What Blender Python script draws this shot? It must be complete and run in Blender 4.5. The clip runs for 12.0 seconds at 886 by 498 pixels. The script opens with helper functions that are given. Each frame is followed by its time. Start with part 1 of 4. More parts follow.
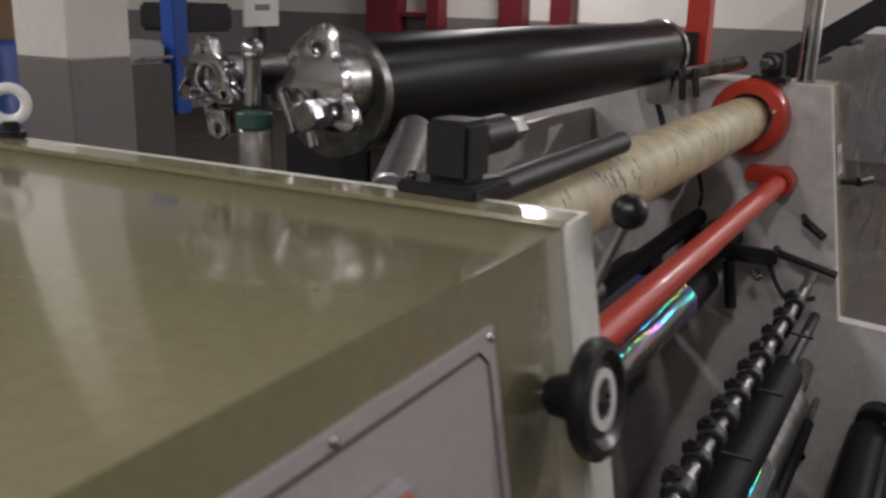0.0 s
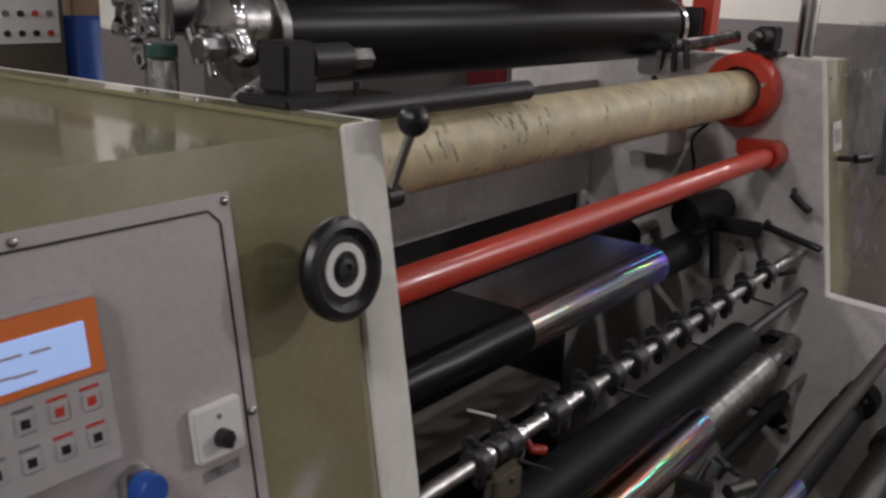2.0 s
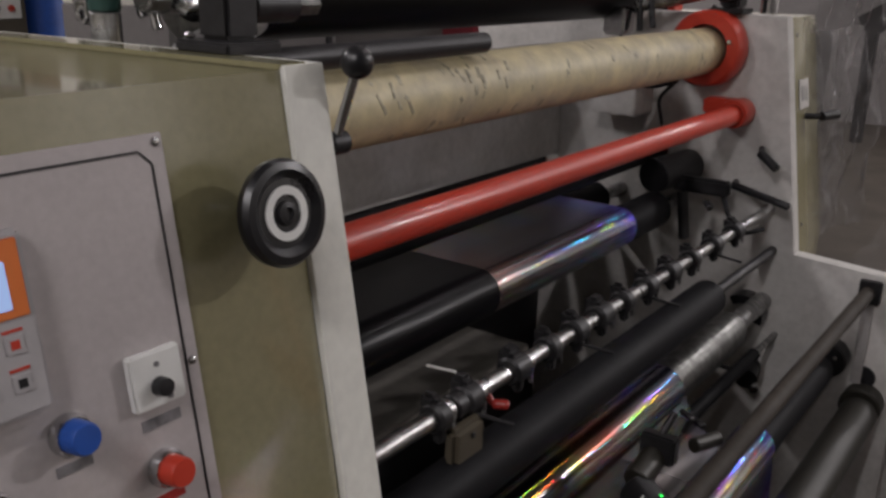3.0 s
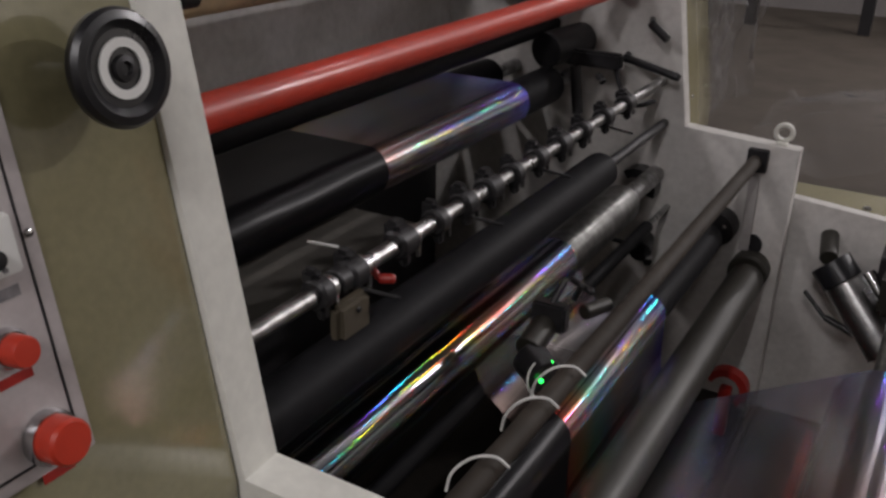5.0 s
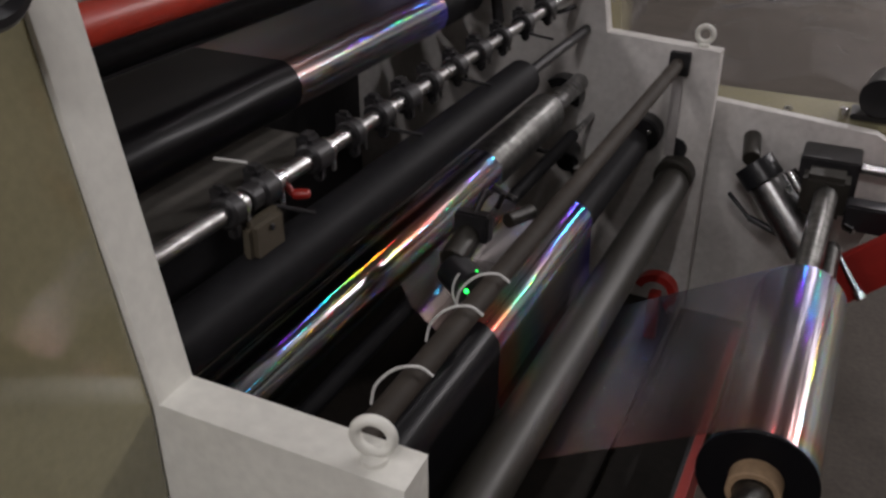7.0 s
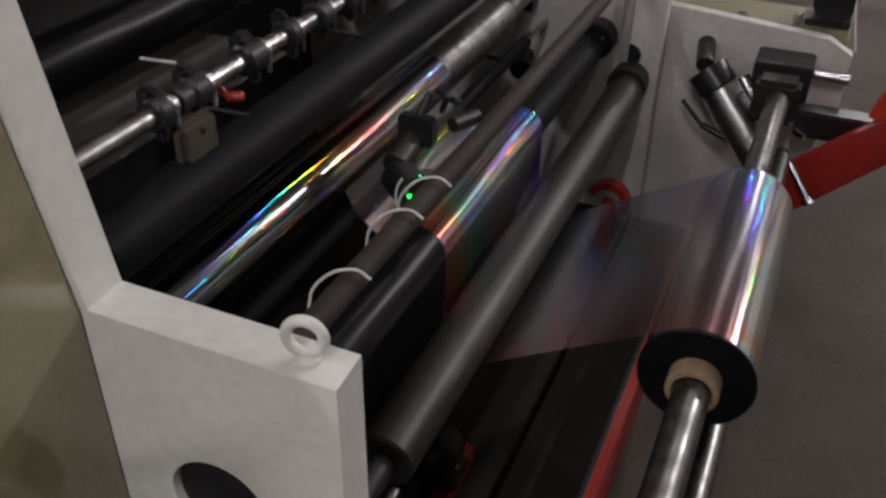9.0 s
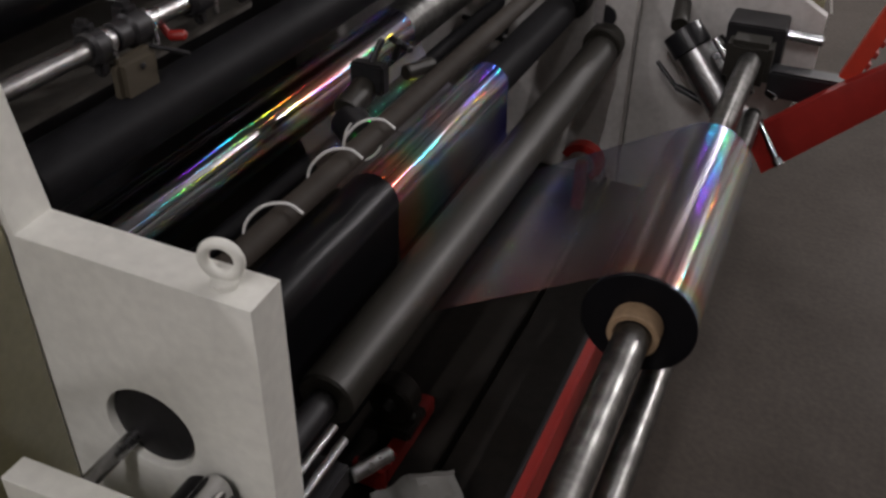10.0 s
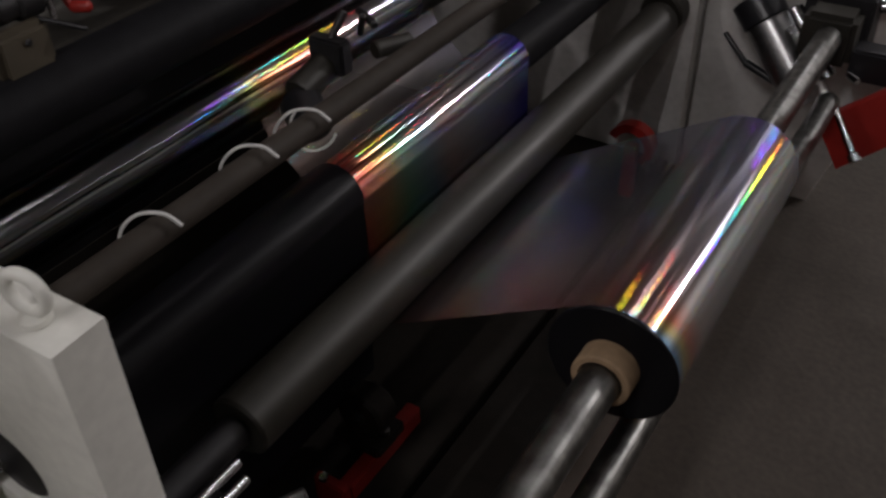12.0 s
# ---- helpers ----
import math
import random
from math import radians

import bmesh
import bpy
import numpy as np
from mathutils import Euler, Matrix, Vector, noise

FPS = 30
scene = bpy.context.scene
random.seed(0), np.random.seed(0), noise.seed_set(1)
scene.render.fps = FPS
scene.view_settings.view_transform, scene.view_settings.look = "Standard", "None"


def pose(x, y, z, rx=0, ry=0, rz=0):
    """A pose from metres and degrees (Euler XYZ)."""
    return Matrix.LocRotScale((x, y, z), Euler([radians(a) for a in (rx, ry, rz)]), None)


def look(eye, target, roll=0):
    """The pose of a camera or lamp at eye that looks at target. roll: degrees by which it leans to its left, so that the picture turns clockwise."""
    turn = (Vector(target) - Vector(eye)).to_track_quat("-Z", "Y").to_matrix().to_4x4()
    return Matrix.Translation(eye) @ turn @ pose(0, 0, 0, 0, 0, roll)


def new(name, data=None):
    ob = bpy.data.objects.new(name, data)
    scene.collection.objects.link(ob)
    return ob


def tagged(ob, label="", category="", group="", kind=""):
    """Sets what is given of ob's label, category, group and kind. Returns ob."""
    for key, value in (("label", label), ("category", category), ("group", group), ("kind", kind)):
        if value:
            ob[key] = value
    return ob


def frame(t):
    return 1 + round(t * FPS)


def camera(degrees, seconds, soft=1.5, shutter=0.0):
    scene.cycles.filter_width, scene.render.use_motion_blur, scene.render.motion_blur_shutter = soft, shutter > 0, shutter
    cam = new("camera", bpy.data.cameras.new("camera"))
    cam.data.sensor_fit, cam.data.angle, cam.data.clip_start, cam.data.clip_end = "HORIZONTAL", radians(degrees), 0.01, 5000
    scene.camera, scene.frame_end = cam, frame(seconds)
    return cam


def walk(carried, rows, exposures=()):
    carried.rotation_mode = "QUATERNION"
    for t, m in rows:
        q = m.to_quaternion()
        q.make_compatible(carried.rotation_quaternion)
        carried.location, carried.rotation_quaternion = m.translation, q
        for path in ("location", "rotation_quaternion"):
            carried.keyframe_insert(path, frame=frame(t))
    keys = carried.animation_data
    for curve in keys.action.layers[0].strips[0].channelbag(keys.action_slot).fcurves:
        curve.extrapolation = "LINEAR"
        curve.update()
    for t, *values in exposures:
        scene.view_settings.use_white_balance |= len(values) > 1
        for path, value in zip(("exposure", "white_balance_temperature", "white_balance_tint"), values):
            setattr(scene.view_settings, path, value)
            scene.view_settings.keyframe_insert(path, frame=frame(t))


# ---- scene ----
import colorsys

cam = camera(52.4, 12.0, soft=2.6, shutter=0.5)
PATH = [
    (0, (0.19, -0.784, 1.578), (-0.759, 0.891, 1.036), 1.5),
    (0.5, (0.336, -0.778, 1.572), (-0.723, 0.82, 1.001), 2.4),
    (1, (0.371, -0.766, 1.553), (-0.731, 0.802, 0.98), 1.7),
    (1.5, (0.452, -0.755, 1.541), (-0.678, 0.798, 0.984), 2.0),
    (2, (0.545, -0.727, 1.525), (-0.618, 0.802, 0.969), 2.1),
    (2.5, (0.569, -0.705, 1.503), (-0.594, 0.82, 0.937), 1.5),
    (3, (0.567, -0.697, 1.485), (-0.554, 0.847, 0.887), 1.3),
    (3.2, (0.563, -0.695, 1.492), (-0.522, 0.86, 0.856), 2.3),
    (5, (0.585, -0.649, 1.434), (-0.325, 0.94, 0.629), 1.1),
    (5.5, (0.589, -0.641, 1.426), (-0.283, 0.949, 0.583), 0.8),
    (6, (0.595, -0.633, 1.419), (-0.24, 0.961, 0.546), 0.5),
    (6.5, (0.601, -0.627, 1.411), (-0.198, 0.967, 0.506), 0.2),
    (7, (0.603, -0.619, 1.401), (-0.154, 0.97, 0.451), 0.1),
    (7.5, (0.605, -0.616, 1.391), (-0.122, 0.958, 0.394), 0.4),
    (9.5, (0.671, -0.598, 1.358), (0.03, 0.928, 0.235), 0.7),
    (10, (0.735, -0.598, 1.336), (0.075, 0.908, 0.197), 0.9),
    (10.5, (0.768, -0.593, 1.334), (0.103, 0.886, 0.164), 0.6),
    (11, (0.765, -0.539, 1.319), (0.082, 0.917, 0.131), 0.2),
    (11.5, (0.783, -0.425, 1.316), (0.05, 0.968, 0.082), 0.3),
    (12, (0.845, -0.31, 1.293), (-0.021, 1.011, 0.065), -1.7),
]
walk(cam, [(t, look(eye, target, roll)) for t, eye, target, roll in PATH],
     exposures=[(0.0, 0.0), (9.5, 0.0), (10.5, -0.1), (11.2, -0.22), (12.0, -0.48)])

# ---- light ----
world = bpy.data.worlds.new("hall")
world.use_nodes = True
world.node_tree.nodes["Background"].inputs[0].default_value = (0.55, 0.6, 0.7, 1)
world.node_tree.nodes["Background"].inputs[1].default_value = 0.03
scene.world = world
LAMP_W = 41.0


# ---- materials ----
def mat(name, rgb, rough=0.5, metal=0.0, grain=0.06, scale=40.0, bump=0.1, stain=0.12, stain_scale=3.0, coat=0.0, dark=None, stretch=(1, 1, 1), rough_var=0.08, spec=0.5):
    """A surface with colour variation at two scales, uneven gloss and fine relief, in metres of object space."""
    m = bpy.data.materials.new(name)
    m.use_nodes = True
    t = m.node_tree
    p = t.nodes["Principled BSDF"]
    co = t.nodes.new("ShaderNodeTexCoord")
    mp = t.nodes.new("ShaderNodeMapping")
    mp.inputs["Scale"].default_value = stretch
    t.links.new(co.outputs["Object"], mp.inputs[0])
    n1 = t.nodes.new("ShaderNodeTexNoise")
    n1.inputs["Scale"].default_value, n1.inputs["Detail"].default_value = scale, 5
    n2 = t.nodes.new("ShaderNodeTexNoise")
    n2.inputs["Scale"].default_value, n2.inputs["Detail"].default_value = stain_scale, 6
    n2.inputs["Roughness"].default_value = 0.65
    for n in (n1, n2):
        t.links.new(mp.outputs[0], n.inputs["Vector"])
    c = Vector(rgb)
    d = Vector(dark) if dark else c * 0.55
    a = t.nodes.new("ShaderNodeMix"); a.data_type = "RGBA"
    a.inputs["A"].default_value, a.inputs["B"].default_value = (*c, 1), (*d, 1)
    r = t.nodes.new("ShaderNodeMapRange")
    r.inputs["From Min"].default_value, r.inputs["From Max"].default_value, r.inputs["To Max"].default_value = 0.42, 0.75, min(1, stain * 3)
    t.links.new(n2.outputs["Fac"], r.inputs["Value"]); t.links.new(r.outputs[0], a.inputs["Factor"])
    b = t.nodes.new("ShaderNodeMix"); b.data_type = "RGBA"; b.blend_type = "MULTIPLY"
    b.inputs["Factor"].default_value = 1
    g = t.nodes.new("ShaderNodeMapRange")
    g.inputs["From Min"].default_value, g.inputs["From Max"].default_value = 0.3, 0.7
    g.inputs["To Min"].default_value, g.inputs["To Max"].default_value = 1 - grain * 2, 1 + grain * 0.6
    t.links.new(n1.outputs["Fac"], g.inputs["Value"])
    t.links.new(a.outputs["Result"], b.inputs["A"]); t.links.new(g.outputs[0], b.inputs["B"])
    t.links.new(b.outputs["Result"], p.inputs["Base Color"])
    q = t.nodes.new("ShaderNodeMapRange")
    q.inputs["From Min"].default_value, q.inputs["From Max"].default_value = 0.3, 0.7
    q.inputs["To Min"].default_value, q.inputs["To Max"].default_value = max(0.02, rough - rough_var), min(1, rough + rough_var)
    t.links.new(n2.outputs["Fac"], q.inputs["Value"]); t.links.new(q.outputs[0], p.inputs["Roughness"])
    p.inputs["Metallic"].default_value = metal
    p.inputs["Coat Weight"].default_value = coat
    p.inputs["Specular IOR Level"].default_value = spec
    p.inputs["Coat Roughness"].default_value = 0.08
    if bump:
        u = t.nodes.new("ShaderNodeBump")
        u.inputs["Strength"].default_value, u.inputs["Distance"].default_value = bump, 0.002
        t.links.new(n1.outputs["Fac"], u.inputs["Height"]); t.links.new(u.outputs[0], p.inputs["Normal"])
    return m


def glow(name, rgb, strength):
    m = bpy.data.materials.new(name)
    m.use_nodes = True
    p = m.node_tree.nodes["Principled BSDF"]
    p.inputs["Base Color"].default_value = (*rgb, 1)
    p.inputs["Emission Color"].default_value = (*rgb, 1)
    p.inputs["Emission Strength"].default_value = strength
    return m


LOBES, PITCH = 9, 1.39


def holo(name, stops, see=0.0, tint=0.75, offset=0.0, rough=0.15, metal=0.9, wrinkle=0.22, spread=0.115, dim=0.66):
    """Diffraction foil: a mirror-like film with rainbow reflections painted as bands of hue along the roll, grating
    lobes that split the light, and fine lines round it.
    """
    m = bpy.data.materials.new(name)
    m.use_nodes = True
    t = m.node_tree
    p = t.nodes["Principled BSDF"]
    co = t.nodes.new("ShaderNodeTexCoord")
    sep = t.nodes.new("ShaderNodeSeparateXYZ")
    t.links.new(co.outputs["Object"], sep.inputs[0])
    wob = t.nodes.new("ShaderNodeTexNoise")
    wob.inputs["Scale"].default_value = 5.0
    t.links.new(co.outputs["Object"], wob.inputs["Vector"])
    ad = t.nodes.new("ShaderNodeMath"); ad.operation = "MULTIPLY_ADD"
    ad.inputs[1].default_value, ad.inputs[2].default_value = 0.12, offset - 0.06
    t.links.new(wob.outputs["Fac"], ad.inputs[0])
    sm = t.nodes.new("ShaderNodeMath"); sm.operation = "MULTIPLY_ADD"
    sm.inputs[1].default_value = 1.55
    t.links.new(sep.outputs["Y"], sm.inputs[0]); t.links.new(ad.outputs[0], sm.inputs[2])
    # ramp paints the film's rainbow reflections into its base colour along y
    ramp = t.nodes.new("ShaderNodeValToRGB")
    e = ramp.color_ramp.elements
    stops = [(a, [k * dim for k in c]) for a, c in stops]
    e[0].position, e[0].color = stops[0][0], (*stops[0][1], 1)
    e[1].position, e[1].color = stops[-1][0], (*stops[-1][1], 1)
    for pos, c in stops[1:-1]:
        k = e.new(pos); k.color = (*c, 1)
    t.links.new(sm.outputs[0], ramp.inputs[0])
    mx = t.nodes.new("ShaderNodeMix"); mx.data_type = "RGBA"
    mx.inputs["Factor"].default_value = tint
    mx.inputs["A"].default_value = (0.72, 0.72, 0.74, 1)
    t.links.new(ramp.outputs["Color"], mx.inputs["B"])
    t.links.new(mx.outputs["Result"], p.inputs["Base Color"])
    p.inputs["Metallic"].default_value = metal
    p.inputs["Roughness"].default_value = rough
    p.inputs["Anisotropic"].default_value = 0.6
    wrk = t.nodes.new("ShaderNodeTexNoise")
    wrk.inputs["Scale"].default_value, wrk.inputs["Detail"].default_value = 14, 3
    mp = t.nodes.new("ShaderNodeMapping")
    mp.inputs["Scale"].default_value = (9, 0.12, 9)
    t.links.new(co.outputs["Object"], mp.inputs[0]); t.links.new(mp.outputs[0], wrk.inputs["Vector"])
    u = t.nodes.new("ShaderNodeBump")
    u.inputs["Strength"].default_value, u.inputs["Distance"].default_value = wrinkle, 0.003
    t.links.new(wrk.outputs["Fac"], u.inputs["Height"]); t.links.new(u.outputs[0], p.inputs["Normal"])
    # first order of the grating: each wavelength leaves at its own angle along the roll
    total = None
    for k in range(LOBES):
        wave = 0.66 - 0.23 * k / (LOBES - 1)
        tilt = t.nodes.new("ShaderNodeVectorMath"); tilt.operation = "ADD"
        tilt.inputs[1].default_value = (0, -wave / (2 * PITCH * 0.80), 0)
        t.links.new(u.outputs[0], tilt.inputs[0])
        unit = t.nodes.new("ShaderNodeVectorMath"); unit.operation = "NORMALIZE"
        t.links.new(tilt.outputs[0], unit.inputs[0])
        g = t.nodes.new("ShaderNodeBsdfGlossy")
        hue = colorsys.hsv_to_rgb(0.72 * k / (LOBES - 1), 0.97, 1.0)
        g.inputs["Color"].default_value = (hue[0] * spread, hue[1] * spread * 0.75, hue[2] * spread, 1)
        g.inputs["Roughness"].default_value = 0.025
        t.links.new(unit.outputs[0], g.inputs["Normal"])
        if total is None:
            total = g
        else:
            add = t.nodes.new("ShaderNodeAddShader")
            t.links.new(total.outputs[0], add.inputs[0]); t.links.new(g.outputs[0], add.inputs[1])
            total = add
    foil = t.nodes.new("ShaderNodeMixShader")
    foil.inputs[0].default_value = 0.3
    t.links.new(p.outputs[0], foil.inputs[1]); t.links.new(total.outputs[0], foil.inputs[2])
    t.links.new(foil.outputs[0], t.nodes["Material Output"].inputs[0])
    if see:
        tr = t.nodes.new("ShaderNodeBsdfTransparent")
        ms = t.nodes.new("ShaderNodeMixShader")
        ms.inputs[0].default_value = see
        t.links.new(foil.outputs[0], ms.inputs[1]); t.links.new(tr.outputs[0], ms.inputs[2])
        t.links.new(ms.outputs[0], t.nodes["Material Output"].inputs[0])
    return m


def plastic_sheet(name, see=0.8):
    m = bpy.data.materials.new(name)
    m.use_nodes = True
    t = m.node_tree
    p = t.nodes["Principled BSDF"]
    p.inputs["Base Color"].default_value = (0.24, 0.23, 0.23, 1)
    p.inputs["Roughness"].default_value = 0.13
    w = t.nodes.new("ShaderNodeTexNoise"); w.inputs["Scale"].default_value, w.inputs["Detail"].default_value = 22, 4
    co = t.nodes.new("ShaderNodeTexCoord"); t.links.new(co.outputs["Object"], w.inputs["Vector"])
    u = t.nodes.new("ShaderNodeBump"); u.inputs["Strength"].default_value, u.inputs["Distance"].default_value = 1.0, 0.03
    t.links.new(w.outputs["Fac"], u.inputs["Height"]); t.links.new(u.outputs[0], p.inputs["Normal"])
    tr = t.nodes.new("ShaderNodeBsdfTransparent")
    ms = t.nodes.new("ShaderNodeMixShader"); ms.inputs[0].default_value = see
    t.links.new(p.outputs[0], ms.inputs[1]); t.links.new(tr.outputs[0], ms.inputs[2])
    t.links.new(ms.outputs[0], t.nodes["Material Output"].inputs[0])
    return m


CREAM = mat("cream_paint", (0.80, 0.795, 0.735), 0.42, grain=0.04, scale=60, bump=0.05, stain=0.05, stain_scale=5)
# cream darkened to grey for the shadow strip below the cross bar's bracket
CREAM_SHADE = mat("bracket_shadow_grey", (0.36, 0.34, 0.33), 0.5, grain=0.06, scale=50, bump=0.05, stain=0.16)
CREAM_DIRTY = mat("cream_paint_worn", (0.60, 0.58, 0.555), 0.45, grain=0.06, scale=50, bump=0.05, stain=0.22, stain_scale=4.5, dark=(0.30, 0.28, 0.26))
OLIVE = mat("olive_paint", (0.25, 0.23, 0.132), 0.2, grain=0.05, scale=90, bump=0.012, stain=0.05, coat=0.8, rough_var=0.03)
STEEL_PANEL = mat("panel_plate", (0.50, 0.46, 0.46), 0.38, 0.1, grain=0.04, scale=120, bump=0.03, stain=0.06)
RED = mat("red_enamel", (0.56, 0.045, 0.022), 0.36, grain=0.05, scale=50, bump=0.06, stain=0.10, coat=0.15)
RED_DARK = mat("red_frame_paint", (0.33, 0.020, 0.015), 0.4, grain=0.06, stain=0.14, bump=0.06)
BLACK = mat("black_plastic", (0.012, 0.012, 0.014), 0.32, grain=0.1, scale=150, bump=0.04)
RUBBER = mat("black_rubber", (0.011, 0.011, 0.0125), 0.5, grain=0.12, scale=60, bump=0.06, stain=0.15, dark=(0.016, 0.015, 0.016), spec=0.08)
BLACK_FILM = mat("black_film", (0.006, 0.0058, 0.007), 0.32, grain=0.05, bump=0.015, stain=0.1, spec=0.10, rough_var=0.05)
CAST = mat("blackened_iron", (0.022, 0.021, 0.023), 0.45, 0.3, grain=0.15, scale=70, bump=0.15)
CHROME = mat("chromed_steel", (0.62, 0.62, 0.63), 0.16, 1.0, grain=0.06, scale=50, bump=0.03, stain=0.15, stain_scale=9)
WORN = mat("worn_steel", (0.42, 0.42, 0.42), 0.3, 1.0, grain=0.2, scale=45, bump=0.12, stain=0.3, stain_scale=14, dark=(0.13, 0.12, 0.11))
GREY_ROLL = mat("grey_anodised", (0.026, 0.0235, 0.018), 0.46, 0.2, grain=0.08, scale=60, bump=0.05, stain=0.14)
ALU = mat("brushed_aluminium", (0.55, 0.55, 0.55), 0.3, 1.0, grain=0.12, scale=90, bump=0.05, stretch=(1, 0.1, 1))
DULL = mat("dull_steel", (0.22, 0.22, 0.21), 0.36, 1.0, grain=0.25, scale=40, bump=0.16, stain=0.4, stain_scale=18, dark=(0.09, 0.085, 0.08))
TRAY = mat("dusty_tray_paint", (0.16, 0.148, 0.13), 0.6, grain=0.08, scale=40, bump=0.08, stain=0.25, stain_scale=6)
# oily black of pan and bearing, also the painted shade under the rollers
OILY_SHADE = mat("oily_and_shade_black", (0.016, 0.013, 0.010), 0.55, grain=0.15, scale=50, bump=0.12, stain=0.2, spec=0.2)
SMUDGE = mat("ink_smudge", (0.47, 0.425, 0.31), 0.7, grain=0.3, scale=90, bump=0)
PAPER = mat("cream_paper_tube", (0.60, 0.52, 0.315), 0.5, grain=0.10, scale=30, bump=0.12, stain=0.32, stain_scale=13, dark=(0.37, 0.325, 0.25))
CARD = mat("cardboard", (0.30, 0.20, 0.115), 0.75, grain=0.1, scale=80, bump=0.2)
INK = mat("grey_ink", (0.24, 0.23, 0.24), 0.7, grain=0.3, scale=60, bump=0)
BLUE = mat("blue_plastic", (0.02, 0.09, 0.42), 0.4, grain=0.08, stain=0.12, stain_scale=9)
WHITE = mat("white_plastic", (0.78, 0.78, 0.76), 0.4, grain=0.03, bump=0.02)
CLEAR_WHITE = mat("grey_bezel", (0.46, 0.44, 0.45), 0.35, grain=0.04, bump=0.03)
ORANGE = mat("orange_bezel", (0.80, 0.20, 0.04), 0.4, grain=0.04, bump=0.02)
LCD = glow("lit_display", (0.40, 0.56, 0.95), 0.38)
LED = glow("green_led", (0.02, 1.0, 0.10), 4.0)
BROWN = mat("brown_bar", (0.046, 0.038, 0.031), 0.65, 0.0, grain=0.1, stain=0.2, spec=0.2)
CONCRETE = mat("concrete_floor", (0.058, 0.047, 0.0365), 0.75, grain=0.12, scale=70, bump=0.25, stain=0.25, stain_scale=2.2, dark=(0.036, 0.029, 0.023), spec=0.3)
WALL_WHITE = mat("white_wall_paint", (0.72, 0.69, 0.63), 0.7, grain=0.03, scale=30, bump=0.1, stain=0.06, stain_scale=1.2)
WALL_GREY = mat("grey_dado_paint", (0.20, 0.185, 0.18), 0.5, grain=0.04, scale=30, bump=0.1, stain=0.08, stain_scale=1.2)
MAROON = mat("maroon_paint", (0.14, 0.012, 0.02), 0.45, grain=0.05)
CEIL = mat("ceiling_paint", (0.4, 0.4, 0.4), 0.8, grain=0.05, scale=10)
SILVER, PINK, VIOLET, BLUE_L = (0.74, 0.72, 0.75), (0.86, 0.58, 0.55), (0.52, 0.47, 0.80), (0.16, 0.13, 1.0)
# hue stops of the painted rainbow reflections, from near end to far end
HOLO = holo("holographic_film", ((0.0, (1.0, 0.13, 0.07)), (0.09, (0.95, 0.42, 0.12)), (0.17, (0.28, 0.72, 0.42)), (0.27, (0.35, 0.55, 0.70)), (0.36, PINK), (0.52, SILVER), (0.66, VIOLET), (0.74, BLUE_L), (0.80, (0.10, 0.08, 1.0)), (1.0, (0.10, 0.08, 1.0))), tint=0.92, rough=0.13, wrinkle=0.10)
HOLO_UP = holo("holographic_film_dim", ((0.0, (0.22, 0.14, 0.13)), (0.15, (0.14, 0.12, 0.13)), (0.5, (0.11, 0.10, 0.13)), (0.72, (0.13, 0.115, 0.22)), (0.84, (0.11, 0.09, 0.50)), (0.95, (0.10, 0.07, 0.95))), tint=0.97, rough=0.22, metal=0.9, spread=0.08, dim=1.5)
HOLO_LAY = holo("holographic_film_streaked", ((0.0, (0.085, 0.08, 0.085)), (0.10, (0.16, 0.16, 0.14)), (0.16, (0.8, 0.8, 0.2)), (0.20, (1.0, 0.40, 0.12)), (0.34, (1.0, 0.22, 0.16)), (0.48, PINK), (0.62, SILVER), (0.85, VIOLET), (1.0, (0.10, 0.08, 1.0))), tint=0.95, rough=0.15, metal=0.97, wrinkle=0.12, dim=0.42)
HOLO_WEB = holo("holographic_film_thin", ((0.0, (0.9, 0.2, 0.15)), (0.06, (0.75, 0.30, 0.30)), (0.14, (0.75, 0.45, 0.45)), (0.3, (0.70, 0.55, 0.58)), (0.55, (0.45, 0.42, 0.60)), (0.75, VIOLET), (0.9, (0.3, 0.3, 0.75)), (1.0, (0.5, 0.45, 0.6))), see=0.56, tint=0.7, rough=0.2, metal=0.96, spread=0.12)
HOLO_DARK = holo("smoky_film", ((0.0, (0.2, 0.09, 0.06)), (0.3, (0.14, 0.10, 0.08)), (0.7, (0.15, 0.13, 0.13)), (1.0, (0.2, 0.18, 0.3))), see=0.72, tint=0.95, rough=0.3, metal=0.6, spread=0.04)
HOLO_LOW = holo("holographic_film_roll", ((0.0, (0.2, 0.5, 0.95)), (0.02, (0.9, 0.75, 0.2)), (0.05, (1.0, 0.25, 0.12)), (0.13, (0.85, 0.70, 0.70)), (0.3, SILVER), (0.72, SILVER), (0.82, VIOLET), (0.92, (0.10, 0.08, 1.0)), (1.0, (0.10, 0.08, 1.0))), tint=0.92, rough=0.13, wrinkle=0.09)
SHEET = plastic_sheet("clear_plastic", 0.70)
THIN_SHEET = plastic_sheet("thin_clear_plastic", 0.90)
TUBE = glow("fluorescent_tube", (0.95, 0.98, 1.0), 6.0)

# ---- mesh helpers ----
ORIGIN = {}


def thing(name, base, label, category, group="", kind=""):
    ob = new(name)
    ob.empty_display_size = 0.05
    ob.location = base
    ORIGIN[ob] = Vector(base)
    return tagged(ob, label, category, group, kind)


